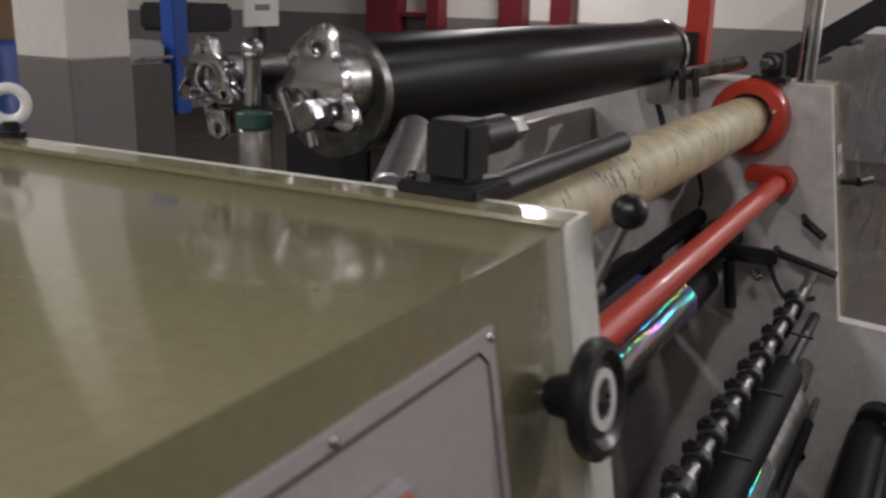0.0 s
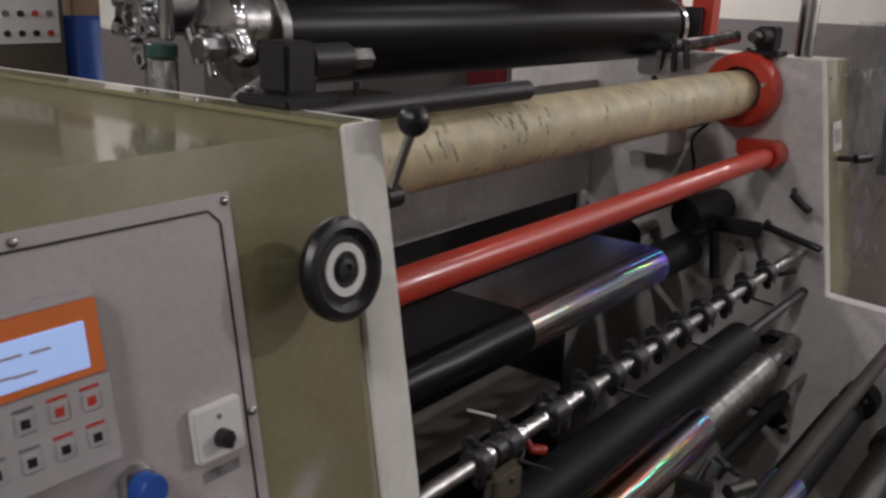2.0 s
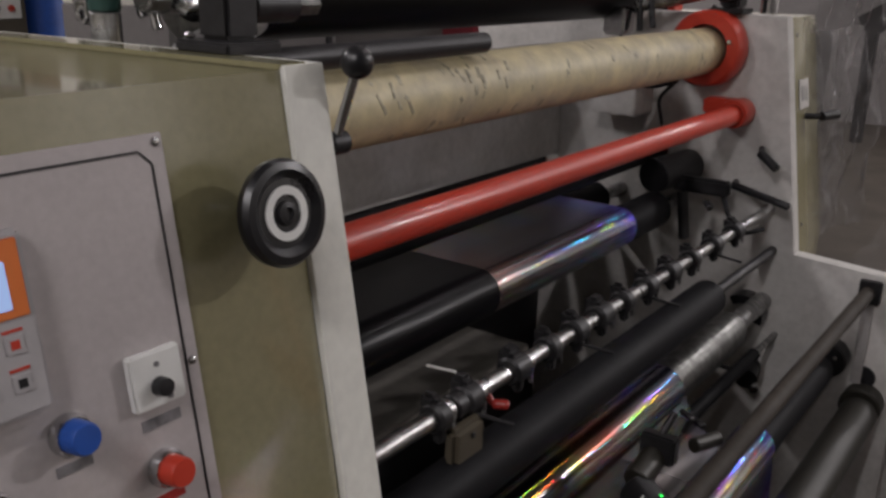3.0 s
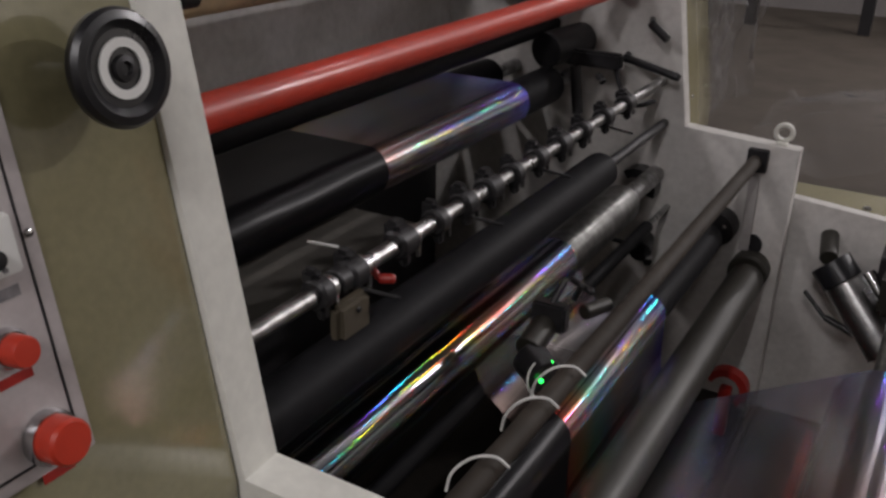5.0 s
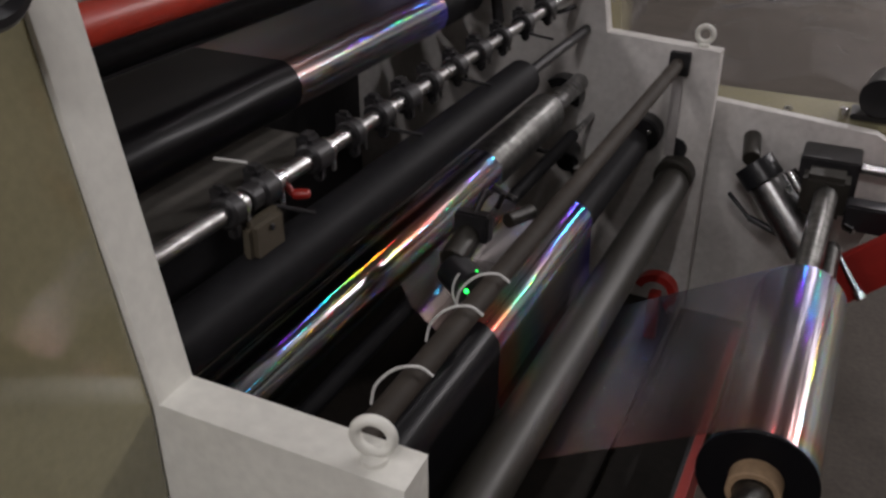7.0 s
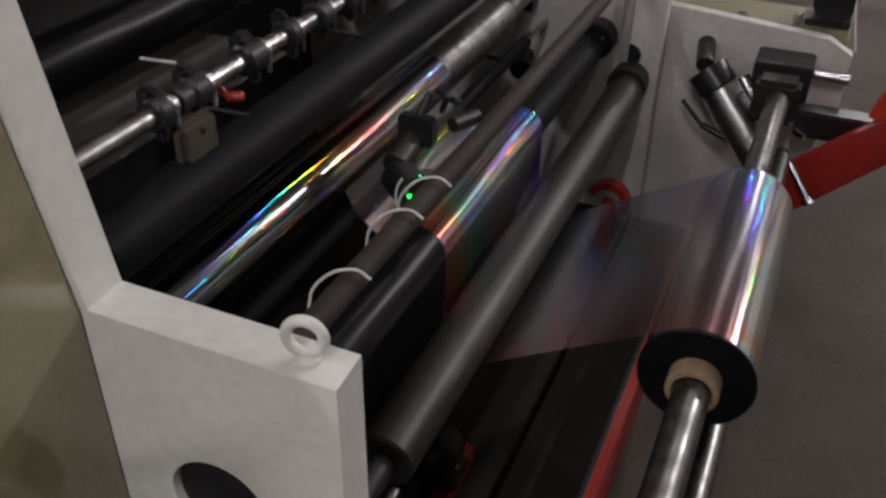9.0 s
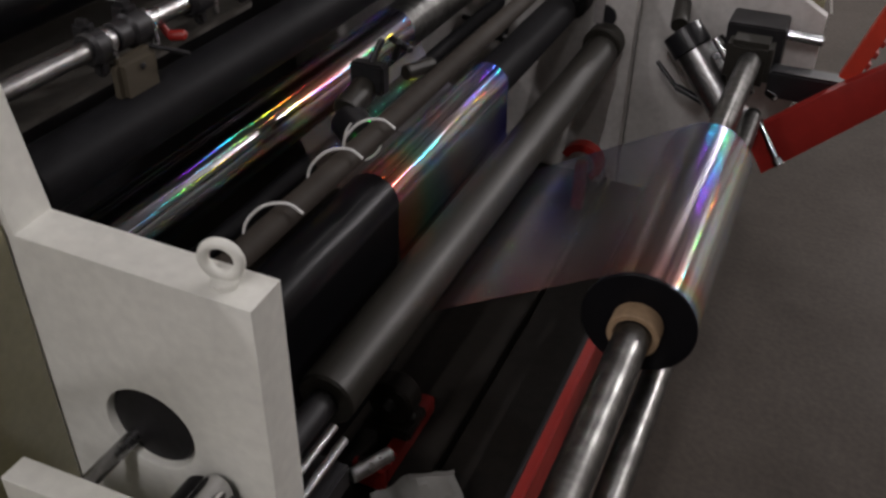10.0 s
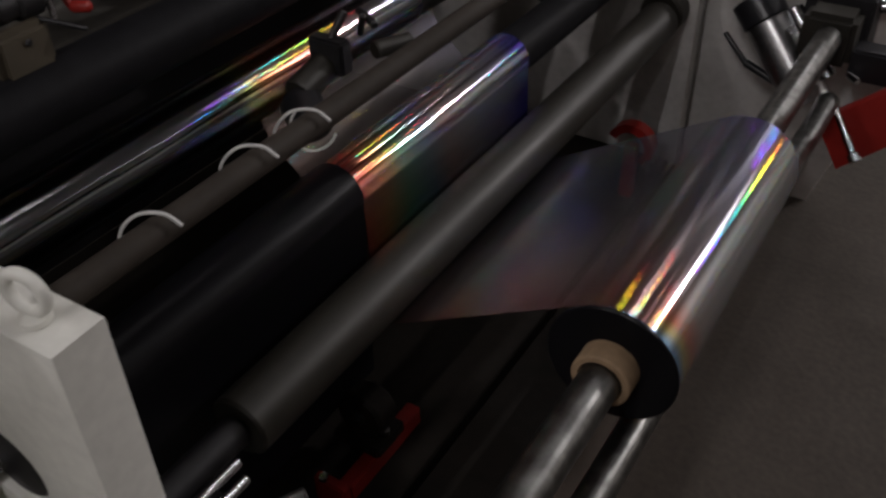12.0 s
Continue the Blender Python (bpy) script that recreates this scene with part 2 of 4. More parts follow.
def part(name, bm, material, parent=None, label="", smooth=True):
    me = bpy.data.meshes.new(name)
    if parent is not None:
        bmesh.ops.translate(bm, verts=bm.verts, vec=-ORIGIN[parent])
    bmesh.ops.recalc_face_normals(bm, faces=bm.faces)
    bm.to_mesh(me)
    bm.free()
    me.materials.append(material)
    if smooth:
        for f in me.polygons:
            f.use_smooth = True
        me.set_sharp_from_angle(angle=radians(38))
    ob = new(name, me)
    if parent is not None:
        ob.parent = parent
        ORIGIN[ob] = ORIGIN[parent]
        # a part's own children are laid in the same space
    else:
        ORIGIN[ob] = Vector((0, 0, 0))
    return tagged(ob, label)


def solo(name, bm, material, label, category, kind="", group=""):
    ob = part(name, bm, material)
    return tagged(ob, label, category, group, kind)


def box(x0, y0, z0, x1, y1, z1, bev=0.003, m=None):
    bm = bmesh.new()
    bmesh.ops.create_cube(bm, size=1)
    bmesh.ops.scale(bm, vec=(x1 - x0, y1 - y0, z1 - z0), verts=bm.verts)
    if bev:
        bmesh.ops.bevel(bm, geom=bm.edges[:], offset=bev, segments=2, affect="EDGES")
    bmesh.ops.translate(bm, vec=((x0 + x1) / 2, (y0 + y1) / 2, (z0 + z1) / 2), verts=bm.verts)
    if m is not None:
        bmesh.ops.transform(bm, matrix=m, verts=bm.verts)
    return bm


def lathe(profile, seg=40, m=None):
    """Turns (distance along y, radius) pairs round the y axis; m then places it."""
    bm = bmesh.new()
    rings = []
    for y, r in profile:
        if r < 1e-6:
            rings.append([bm.verts.new((0, y, 0))])
        else:
            rings.append([bm.verts.new((r * math.cos(2 * math.pi * k / seg), y, r * math.sin(2 * math.pi * k / seg))) for k in range(seg)])
    for a, b in zip(rings, rings[1:]):
        for k in range(seg):
            l = (k + 1) % seg
            if len(a) == 1 and len(b) == 1:
                continue
            if len(a) == 1:
                bm.faces.new((a[0], b[k], b[l]))
            elif len(b) == 1:
                bm.faces.new((a[k], a[l], b[0]))
            else:
                bm.faces.new((a[k], a[l], b[l], b[k]))
    if m is not None:
        bmesh.ops.transform(bm, matrix=m, verts=bm.verts)
    return bm


def rod(x, z, r, y0, y1, seg=40, c=0.003):
    c = min(c, r * 0.5)
    return lathe([(y0, 0), (y0, r - c), (y0 + c, r), (y1 - c, r), (y1, r - c), (y1, 0)], seg, pose(x, 0, z))


def ring(x, z, ri, ro, y0, y1, seg=48, c=0.002):
    return lathe([(y0, ri), (y0, ro - c), (y0 + c, ro), (y1 - c, ro), (y1, ro - c), (y1, ri), (y0, ri)], seg, pose(x, 0, z))


def between(a, b):
    """A pose that turns the y axis from a towards b."""
    d = Vector(b) - Vector(a)
    return Matrix.Translation(a) @ d.to_track_quat("Y", "Z").to_matrix().to_4x4(), d.length


def bar(a, b, r, seg=24, c=0.002):
    m, n = between(a, b)
    c = min(c, r * 0.5)
    return lathe([(0, 0), (0, r - c), (c, r), (n - c, r), (n, r - c), (n, 0)], seg, m)


def torus(m, big, small, seg=40, sub=14):
    """A ring that lies in the pose's xz plane."""
    bm = bmesh.new()
    rows = []
    for i in range(seg):
        a = 2 * math.pi * i / seg
        rows.append([bm.verts.new(((big + small * math.cos(b)) * math.cos(a), small * math.sin(b), (big + small * math.cos(b)) * math.sin(a))) for b in (2 * math.pi * j / sub for j in range(sub))])
    for i in range(seg):
        for j in range(sub):
            bm.faces.new((rows[i][j], rows[(i + 1) % seg][j], rows[(i + 1) % seg][(j + 1) % sub], rows[i][(j + 1) % sub]))
    bmesh.ops.transform(bm, matrix=m, verts=bm.verts)
    return bm


def smooth_line(pts, steps=8):
    """Points along a soft curve through pts."""
    p = [Vector(q) for q in pts]
    p = [p[0] * 2 - p[1]] + p + [p[-1] * 2 - p[-2]]
    out = []
    for a, b, c, d in zip(p, p[1:], p[2:], p[3:]):
        for k in range(steps):
            t = k / steps
            out.append(0.5 * (2 * b + (c - a) * t + (2 * a - 5 * b + 4 * c - d) * t * t + (3 * b - a - 3 * c + d) * t ** 3))
    return out + [p[-2]]


def hose(pts, r, seg=10, steps=8):
    bm = bmesh.new()
    line = smooth_line(pts, steps)
    rows = []
    for i, p in enumerate(line):
        d = line[min(i + 1, len(line) - 1)] - line[max(i - 1, 0)]
        q = d.to_track_quat("Y", "Z")
        rows.append([bm.verts.new(p + q @ Vector((r * math.cos(2 * math.pi * k / seg), 0, r * math.sin(2 * math.pi * k / seg)))) for k in range(seg)])
    for a, b in zip(rows, rows[1:]):
        for k in range(seg):
            bm.faces.new((a[k], a[(k + 1) % seg], b[(k + 1) % seg], b[k]))
    bm.faces.new(rows[0]); bm.faces.new(rows[-1][::-1])
    return bm


def prism(outline, y0, y1, bev=0.003, holes=()):
    """A plate with an outline of (x, z) corners between two y, with round holes (x, z, r) through it."""
    cu = bpy.data.curves.new("outline", "CURVE")
    cu.dimensions, cu.fill_mode = "2D", "BOTH"
    cu.extrude = abs(y1 - y0) / 2 - bev
    cu.bevel_depth, cu.bevel_resolution, cu.offset = bev, 1, -bev
    loops = [outline] + [[(hx + hr * math.cos(2 * math.pi * k / 36), hz + hr * math.sin(2 * math.pi * k / 36)) for k in range(36)] for hx, hz, hr in holes]
    for lo in loops:
        s = cu.splines.new("POLY")
        s.points.add(len(lo) - 1)
        for q, (px, pz) in zip(s.points, lo):
            q.co = (px, pz, 0, 1)
        s.use_cyclic_u = True
    ob = bpy.data.objects.new("outline", cu)
    scene.collection.objects.link(ob)
    me = bpy.data.meshes.new_from_object(ob.evaluated_get(bpy.context.evaluated_depsgraph_get()))
    bm = bmesh.new()
    bm.from_mesh(me)
    bpy.data.objects.remove(ob); bpy.data.curves.remove(cu); bpy.data.meshes.remove(me)
    bmesh.ops.remove_doubles(bm, verts=bm.verts, dist=1e-5)
    bmesh.ops.transform(bm, matrix=pose(0, (y0 + y1) / 2, 0, 90, 0, 0), verts=bm.verts)
    return bm


def sheet(profile, y0, y1, thick=0.0006, n=24, wave=0.0, seed=0):
    """A film stretched along y that follows (x, z) points, with real thickness."""
    bm = bmesh.new()
    line = [Vector((x, 0, z)) for x, z in profile]
    grid = []
    for i, p in enumerate(line):
        d = (line[min(i + 1, len(line) - 1)] - line[max(i - 1, 0)]).normalized()
        nn = Vector((-d.z, 0, d.x))
        row = []
        for k in range(n + 1):
            y = y0 + (y1 - y0) * k / n
            w = wave * noise.noise(Vector((i * 0.35 + seed, y * 7, seed * 3.1)))
            row.append([bm.verts.new(Vector((0, y, 0)) + p + nn * (w + s)) for s in (thick / 2, -thick / 2)])
        grid.append(row)
    for i in range(len(grid) - 1):
        for k in range(n):
            a, b, c, d = grid[i][k], grid[i + 1][k], grid[i + 1][k + 1], grid[i][k + 1]
            bm.faces.new((a[0], b[0], c[0], d[0])); bm.faces.new((a[1], d[1], c[1], b[1]))
    for i in range(len(grid) - 1):
        for k in (0, n):
            a, b = grid[i][k], grid[i + 1][k]
            bm.faces.new((a[0], a[1], b[1], b[0]))
    return bm


def joined(*bms):
    out = bmesh.new()
    for b in bms:
        me = bpy.data.meshes.new("tmp")
        b.to_mesh(me); b.free()
        out.from_mesh(me)
        bpy.data.meshes.remove(me)
    return out


def arc(cx, cz, r, a0, a1, n=14):
    return [(cx + r * math.cos(radians(a0 + (a1 - a0) * k / n)), cz + r * math.sin(radians(a0 + (a1 - a0) * k / n))) for k in range(n + 1)]

# ---- hall ----
WX0, WX1, WY0, WY1, WH, DADO = -9.0, 6.0, -6.0, 9.6, 4.6, 1.31


def hall():
    solo("floor", box(WX0, WY0, -0.1, WX1, WY1, 0, 0), CONCRETE, "stained grey-brown concrete factory floor", "floor", "structure")
    solo("ceiling", box(WX0 - 0.2, WY0 - 0.2, WH, WX1 + 0.2, WY1 + 0.2, WH + 0.15, 0), CEIL, "plain grey hall ceiling", "ceiling", "structure")
    spans = {"wall_north": (WX0 - 0.2, WY1, WX1 + 0.2, WY1 + 0.2), "wall_south": (WX0 - 0.2, WY0 - 0.2, WX1 + 0.2, WY0), "wall_west": (WX0 - 0.2, WY0, WX0, WY1), "wall_east": (WX1, WY0, WX1 + 0.2, WY1)}
    for name, (x0, y0, x1, y1) in spans.items():
        w = solo(name, box(x0, y0, DADO, x1, y1, WH, 0), WALL_WHITE, "white painted hall wall above a grey dado", "wall", "structure")
        part("dado", box(x0, y0, -0.1, x1, y1, DADO, 0), WALL_GREY, w, "grey painted lower wall")


def lamp_fixture(x, y, z, n, half=0.6):
    f = thing("ceiling_light", (x, y, z), "white ceiling fitting with a lit fluorescent tube", "ceiling light", "hall lights")
    part("housing", box(x - 0.06, y - half - 0.05, z, x + 0.06, y + half + 0.05, z + 0.05, 0.006), WHITE, f)
    for dy in (-half * 0.75, half * 0.75):
        part("hanger", bar((x, y + dy, z + 0.05), (x, y + dy, WH), 0.004, 8), WORN, f)
    part("tube", rod(x, z - 0.03, 0.014, y - half, y + half, 16), TUBE, f, "glowing white tube")
    data = bpy.data.lights.new("lamp", "AREA")
    data.shape, data.size, data.size_y, data.energy, data.color = "RECTANGLE", 0.10, 2 * half, n, (1.0, 0.945, 0.965)
    l = new("lamp", data)
    l.matrix_world = pose(x, y, z - 0.05)
    return f


hall()
LZ = WH - 0.95
for lx, ly, n in ((0.6, -2.7, 1.3), (1.3, -3.6, 0.5), (-1.4, -2.8, 1.2), (-3.6, -0.6, 1.5), (-6.0, -0.4, 2.6), (-4.0, 8.3, 2.4), (1.5, 8.0, 2.0)):
    lamp_fixture(lx, ly, LZ, LAMP_W * n)
# short fittings in two rows over the rewind side
for lx, ly, n in ((0.5, 3.4, 0.25), (2.2, 3.4, 0.25), (3.7, 5.4, 6.0), (4.3, 3.4, 0.4)):
    lamp_fixture(lx, ly, LZ, LAMP_W * n, 0.18)
for lx, n in ((-0.5, 0.08), (0.95, 0.08), (2.4, 0.10), (4.6, 0.16)):
    lamp_fixture(lx, 1.45, LZ, LAMP_W * n, 0.14)

# ---- slitting machine: frame ----
Y_IN, Y_RIGHT = 0.0, 1.617
FRONT = [(-0.094, 1.388), (0.0, 0.80), (0.287, 0.783)]


def side_plate(machine, y0, y1, material, holes, turn=0.0):
    outline = FRONT + [(0.287, 0.0), (-1.0, 0.0), (-1.0, 1.388)]
    bm = prism(outline, y0, y1, 0.004, holes)
    bmesh.ops.rotate(bm, verts=bm.verts, cent=(0, 0, 0), matrix=Matrix.Rotation(radians(turn), 3, "Z"))
    return part("side_plate", bm, material, machine, "thick cream painted steel side plate")


slitter = thing("slitting_machine", (0, 0.8, 0), "cream and olive film slitting machine frame on a concrete floor", "machine")
left_plate = side_plate(slitter, -0.060, 0.0, CREAM, [(0.122, 0.556, 0.060)], 2.8)
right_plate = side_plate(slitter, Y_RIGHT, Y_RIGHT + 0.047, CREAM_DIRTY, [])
# added dark disc that closes the hole so its inside reads as shade
part("hole_shade", rod(0.122, 0.556, 0.0585, -0.045, 0.02, 36), CAST, slitter, "dark disc standing in for the shade inside the plate hole")
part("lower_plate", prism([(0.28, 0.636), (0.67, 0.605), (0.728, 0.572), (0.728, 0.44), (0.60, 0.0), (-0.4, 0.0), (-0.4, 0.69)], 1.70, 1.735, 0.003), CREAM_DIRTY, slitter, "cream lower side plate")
part("lower_plate", prism([(0.055, 0.592), (0.055, 0.0), (0.33, 0.0), (0.33, 0.606)], -0.20, -0.165, 0.003), CREAM, slitter, "cream lower side plate")
# solid strip that stands in for the shadow gap between the two far plates
part("gap_shade", box(0.16, 1.665, 0.0, 0.268, 1.6995, 0.62, 0.002), GREY_ROLL, slitter, "dull grey strip standing in for the shaded gap between the plates")
part("cover_box", box(-0.4, 1.736, 0.45, 0.715, 1.95, 0.60, 0.006), OLIVE, slitter, "olive painted gear cover")
part("cover_box", box(-0.4, -0.36, 0.0, 0.25, -0.201, 0.52, 0.006), OLIVE, slitter, "olive painted gear cover")


def eye_bolt(x, y, z, turn, group="lifting eyes"):
    """A lifting ring: a torus on a collar and a shank."""
    e = thing("lifting_eye", (x, y, z), "cream painted steel lifting ring screwed into the plate edge", "lifting eye", group)
    m = pose(x, y, z + 0.031, 0, 0, turn)
    part("ring", torus(m, 0.0195, 0.0062), CREAM, e)
    part("collar", lathe([(0, 0), (0, 0.014), (0.006, 0.014), (0.009, 0.009), (0.012, 0)], 24, pose(x, y, z, 90)), CREAM, e)
    return e


eye_bolt(0.243, -0.022, 0.786, 12)
eye_bolt(0.240, 1.640, 0.786, 5)


def top_eye():
    x, y, z = -0.86, -0.06, 1.388
    e = thing("lifting_eye", (x, y, z), "white lifting ring with a dark collar", "lifting eye", "lifting eyes")
    part("ring", torus(pose(x, y, z + 0.043, 0, 0, 50), 0.0205, 0.0072), WHITE, e)
    part("collar", lathe([(0, 0), (0, 0.018), (0.009, 0.018), (0.010, 0.011), (0.022, 0.011), (0.024, 0)], 24, pose(x, y, z, 90)), BLACK, e)


top_eye()

# ---- control cabinet ----
BOX_FRONT = [(-0.096, 1.384), (-0.004, 0.80), (-0.004, 0.0), (-1.0, 0.0), (-1.0, 1.384)]
cabinet = thing("control_cabinet", (-0.5, -0.4, 0), "olive painted control cabinet with a glossy flat top", "control cabinet")
part("body", prism(BOX_FRONT, -0.80, -0.062, 0.005), OLIVE, cabinet)
lid = box(-1.0, -0.0615, 1.3835, -0.099, -0.022, 1.3897, 0.0008)
bmesh.ops.rotate(lid, verts=lid.verts, cent=(0, 0, 0), matrix=Matrix.Rotation(radians(2.8), 3, "Z"))
part("top_flange", lid, OLIVE, cabinet, "olive sheet lapped over the plate's top edge")
right_cover = thing("side_cover", (-0.5, 1.75, 0), "olive painted side cover on the far plate", "machine cover")
part("body", prism(BOX_FRONT, 1.666, 1.875, 0.005), OLIVE, right_cover)

SL = math.degrees(math.atan2(0.092, 0.584))


def on_front(y, z, out=0.0):
    """The pose on the sloping front: x out of the face, y along it, z up it."""
    x = -0.096 + (1.384 - z) * (0.092 / 0.584)
    return pose(x, y, z, 0, -SL, 0) @ pose(out, 0, 0)


def control_panel():
    y0, y1, z0, z1 = -0.66, -0.217, 0.936, 1.343
    zc, yc = (z0 + z1) / 2, (y0 + y1) / 2
    h = (z1 - z0) / math.cos(radians(SL))
    m = on_front(yc, zc)
    w = y1 - y0
    p = cabinet

    def at(bm):
        bmesh.ops.transform(bm, matrix=m, verts=bm.verts)
        return bm

    plate = part("plate", at(box(0, -w / 2, -h / 2, 0.003, w / 2, h / 2, 0.0008)), STEEL_PANEL, p)
    # engraved dark border line with notched corners
    a, b, c = w / 2 - 0.014, h / 2 - 0.014, 0.012
    t = 0.0012
    lines = [box(0.0025, -a + c, b - t, 0.0036, a - c, b + t, 0), box(0.0025, -a + c, -b - t, 0.0036, a - c, -b + t, 0),
             box(0.0025, a - t, -b + c, 0.0036, a + t, b - c, 0), box(0.0025, -a - t, -b + c, 0.0036, -a + t, b - c, 0)]
    for sy in (-1, 1):
        for sz in (-1, 1):
            lines.append(box(0.0025, -0.008, -t, 0.0036, 0.008, t, 0, pose(0, sy * (a - c / 2), sz * (b - c / 2), 45 if sy * sz < 0 else -45)))
    part("border_line", at(joined(*lines)), BLACK, plate, "thin black border line")
    for sy in (-1, 0.1, 1):
        for sz in (-1, 0, 1):
            if (sy, sz) in ((0.1, 0),):
                continue
            part("screw", at(lathe([(0, 0), (0, 0.0042), (0.0015, 0.004), (0.0025, 0.002), (0.0025, 0)], 16, pose(0.003, sy * (w / 2 - 0.0075), sz * (h / 2 - 0.0075), 0, 0, -90))), CHROME, plate, "small domed screw")

    def local(y, z):
        return y - yc, (z - zc) / math.cos(radians(SL))

    # display unit
    ly, lz = local(-0.424, 1.222)
    d = part("display_unit", at(box(0.003, ly - 0.062, lz - 0.073, 0.016, ly + 0.062, lz + 0.07, 0.004)), CLEAR_WHITE, p, "grey plastic display unit")
    part("orange_bezel", at(box(0.0155, ly - 0.056, lz + 0.004, 0.0175, ly + 0.056, lz + 0.064, 0.001)), ORANGE, d, "orange display surround")
    part("screen", at(box(0.017, ly - 0.043, lz + 0.011, 0.0185, ly + 0.043, lz + 0.048, 0.0008)), LCD, d, "lit pale blue screen")
    for k, (gy, gz, gw) in enumerate(((-0.020, 0.036, 0.012), (0.006, 0.035, 0.008), (-0.024, 0.022, 0.007), (-0.008, 0.021, 0.009))):
        part("readout", at(box(0.0184, ly + gy - gw, lz + gz - 0.0011, 0.0188, ly + gy + gw, lz + gz + 0.0011, 0)), CLEAR_WHITE, d, "pale grey readout bar")
    part("caption", at(box(0.0172, ly - 0.045, lz + 0.052, 0.0179, ly - 0.022, lz + 0.058, 0)), BLACK, d, "dark caption bar")
    for i in range(4):
        for j in range(2):
            ky, kz = ly - 0.04 + i * 0.0265, lz - 0.014 - j * 0.03
            part("key", at(box(0.0155, ky - 0.008, kz - 0.009, 0.0172, ky + 0.008, kz + 0.006, 0.001)), CLEAR_WHITE, d)
            part("key_caption", at(box(0.0155, ky - 0.008, kz + 0.008, 0.0165, ky + 0.008, kz + 0.0105, 0)), INK if i < 2 else RED, d, "small caption bar")
            part("key_mark", at(box(0.017, ky - 0.0035, kz - 0.005, 0.0176, ky + 0.0035, kz + 0.002, 0)), BLACK if i < 2 or j else RED, d)
    # speed dial
    ly, lz = local(-0.268, 1.138)
    k = part("dial_scale", at(box(0.003, ly - 0.026, lz - 0.024, 0.013, ly + 0.026, lz + 0.026, 0.002)), WHITE, p, "white square dial scale")
    part("dial_knob", at(lathe([(0, 0), (0, 0.009), (0.010, 0.008), (0.011, 0)], 20, pose(0.013, ly, lz - 0.006, 0, 0, -90))), BLACK, k)
    for dy, dz in ((0.0, 0.014), (0.009, -0.018)):
        part("dial_mark", at(lathe([(0, 0), (0, 0.0025), (0.001, 0.0025), (0.001, 0)], 10, pose(0.013, ly + dy, lz + dz, 0, 0, -90))), INK, k)
    part("caption", at(box(0.003, ly - 0.018, lz - 0.045, 0.0038, ly + 0.022, lz - 0.035, 0)), INK, p, "grey caption bar")

    def button(y, z, r, material, label, tall=0.019):
        by, bz = local(y, z)
        q = part("push_button", at(lathe([(0, 0), (0, r), (tall, r * 0.97), (tall + 0.003, r * 0.85), (tall + 0.0035, 0)], 32, pose(0.0085, by, bz, 0, 0, -90))), material, p, label)
        part("chrome_collar", at(lathe([(0, r * 0.9), (0, r + 0.004), (0.005, r + 0.004), (0.011, r + 0.0015), (0.011, r * 0.9), (0, r * 0.9)], 32, pose(0.003, by, bz, 0, 0, -90))), CHROME, q)
        part("caption", at(box(0.003, by - 0.016, bz - r - 0.018, 0.0037, by + 0.016, bz - r - 0.009, 0)), INK if material is not RED else RED_DARK, p, "caption bar")

    button(-0.351, 1.120, 0.0142, BLUE, "round blue push button")
    button(-0.271, 1.056, 0.0142, RED, "round red push button")
    button(-0.425, 1.085, 0.0155, BLACK, "round black push button")
    button(-0.345, 1.035, 0.0155, mat("yellow_plastic", (0.7, 0.45, 0.03), 0.4), "round yellow push button")
    button(-0.258, 0.967, 0.0215, RED, "red mushroom emergency stop button", 0.024)


control_panel()


def hand_wheel():
    m = on_front(-0.128, 1.255) @ pose(-0.016, 0, 0)
    h = thing("hand_wheel", m.translation, "black plastic hand wheel with a white ring", "hand wheel")
    t = m @ pose(0, 0, 0, 0, 0, -90)
    part("shaft", lathe([(0, 0), (0, 0.012), (0.05, 0.012), (0.05, 0)], 24, t), BLACK, h)
    part("hub", lathe([(0.02, 0), (0.02, 0.017), (0.026, 0.019), (0.046, 0.021), (0.054, 0.030), (0.056, 0)], 32, t), BLACK, h)
    part("rim", lathe([(0.053, 0.026), (0.050, 0.040), (0.051, 0.047), (0.055, 0.0505), (0.063, 0.0515), (0.0685, 0.048), (0.070, 0.041), (0.066, 0.035), (0.062, 0.031), (0.057, 0.026), (0.053, 0.026)], 48, t), BLACK, h)
    part("face", lathe([(0.056, 0.033), (0.064, 0.033), (0.0645, 0)], 40, t), BLACK, h)
    part("white_ring", lathe([(0.063, 0.018), (0.0668, 0.018), (0.0668, 0.026), (0.063, 0.026), (0.063, 0.018)], 40, t), WHITE, h, "white plastic ring")
    part("cap", lathe([(0.063, 0), (0.063, 0.012), (0.068, 0.011), (0.069, 0.006), (0.066, 0.005), (0.066, 0)], 28, t), CAST, h)
    return h


hand_wheel()

# lever with a ball knob on the near plate
lever = thing("lever", (-0.075, 0.012, 1.31), "steel lever with a shiny black ball knob", "lever")
part("stem", bar((-0.092, 0.012, 1.31), (-0.066, 0.012, 1.375), 0.0055), CHROME, lever)
bmk = bmesh.new(); bmesh.ops.create_uvsphere(bmk, u_segments=28, v_segments=18, radius=0.0175); bmesh.ops.translate(bmk, vec=(-0.062, 0.011, 1.389), verts=bmk.verts)
part("ball_knob", bmk, BLACK, lever)
part("pivot", rod(-0.097, 1.30, 0.013, 0.0, 0.03), CAST, lever)


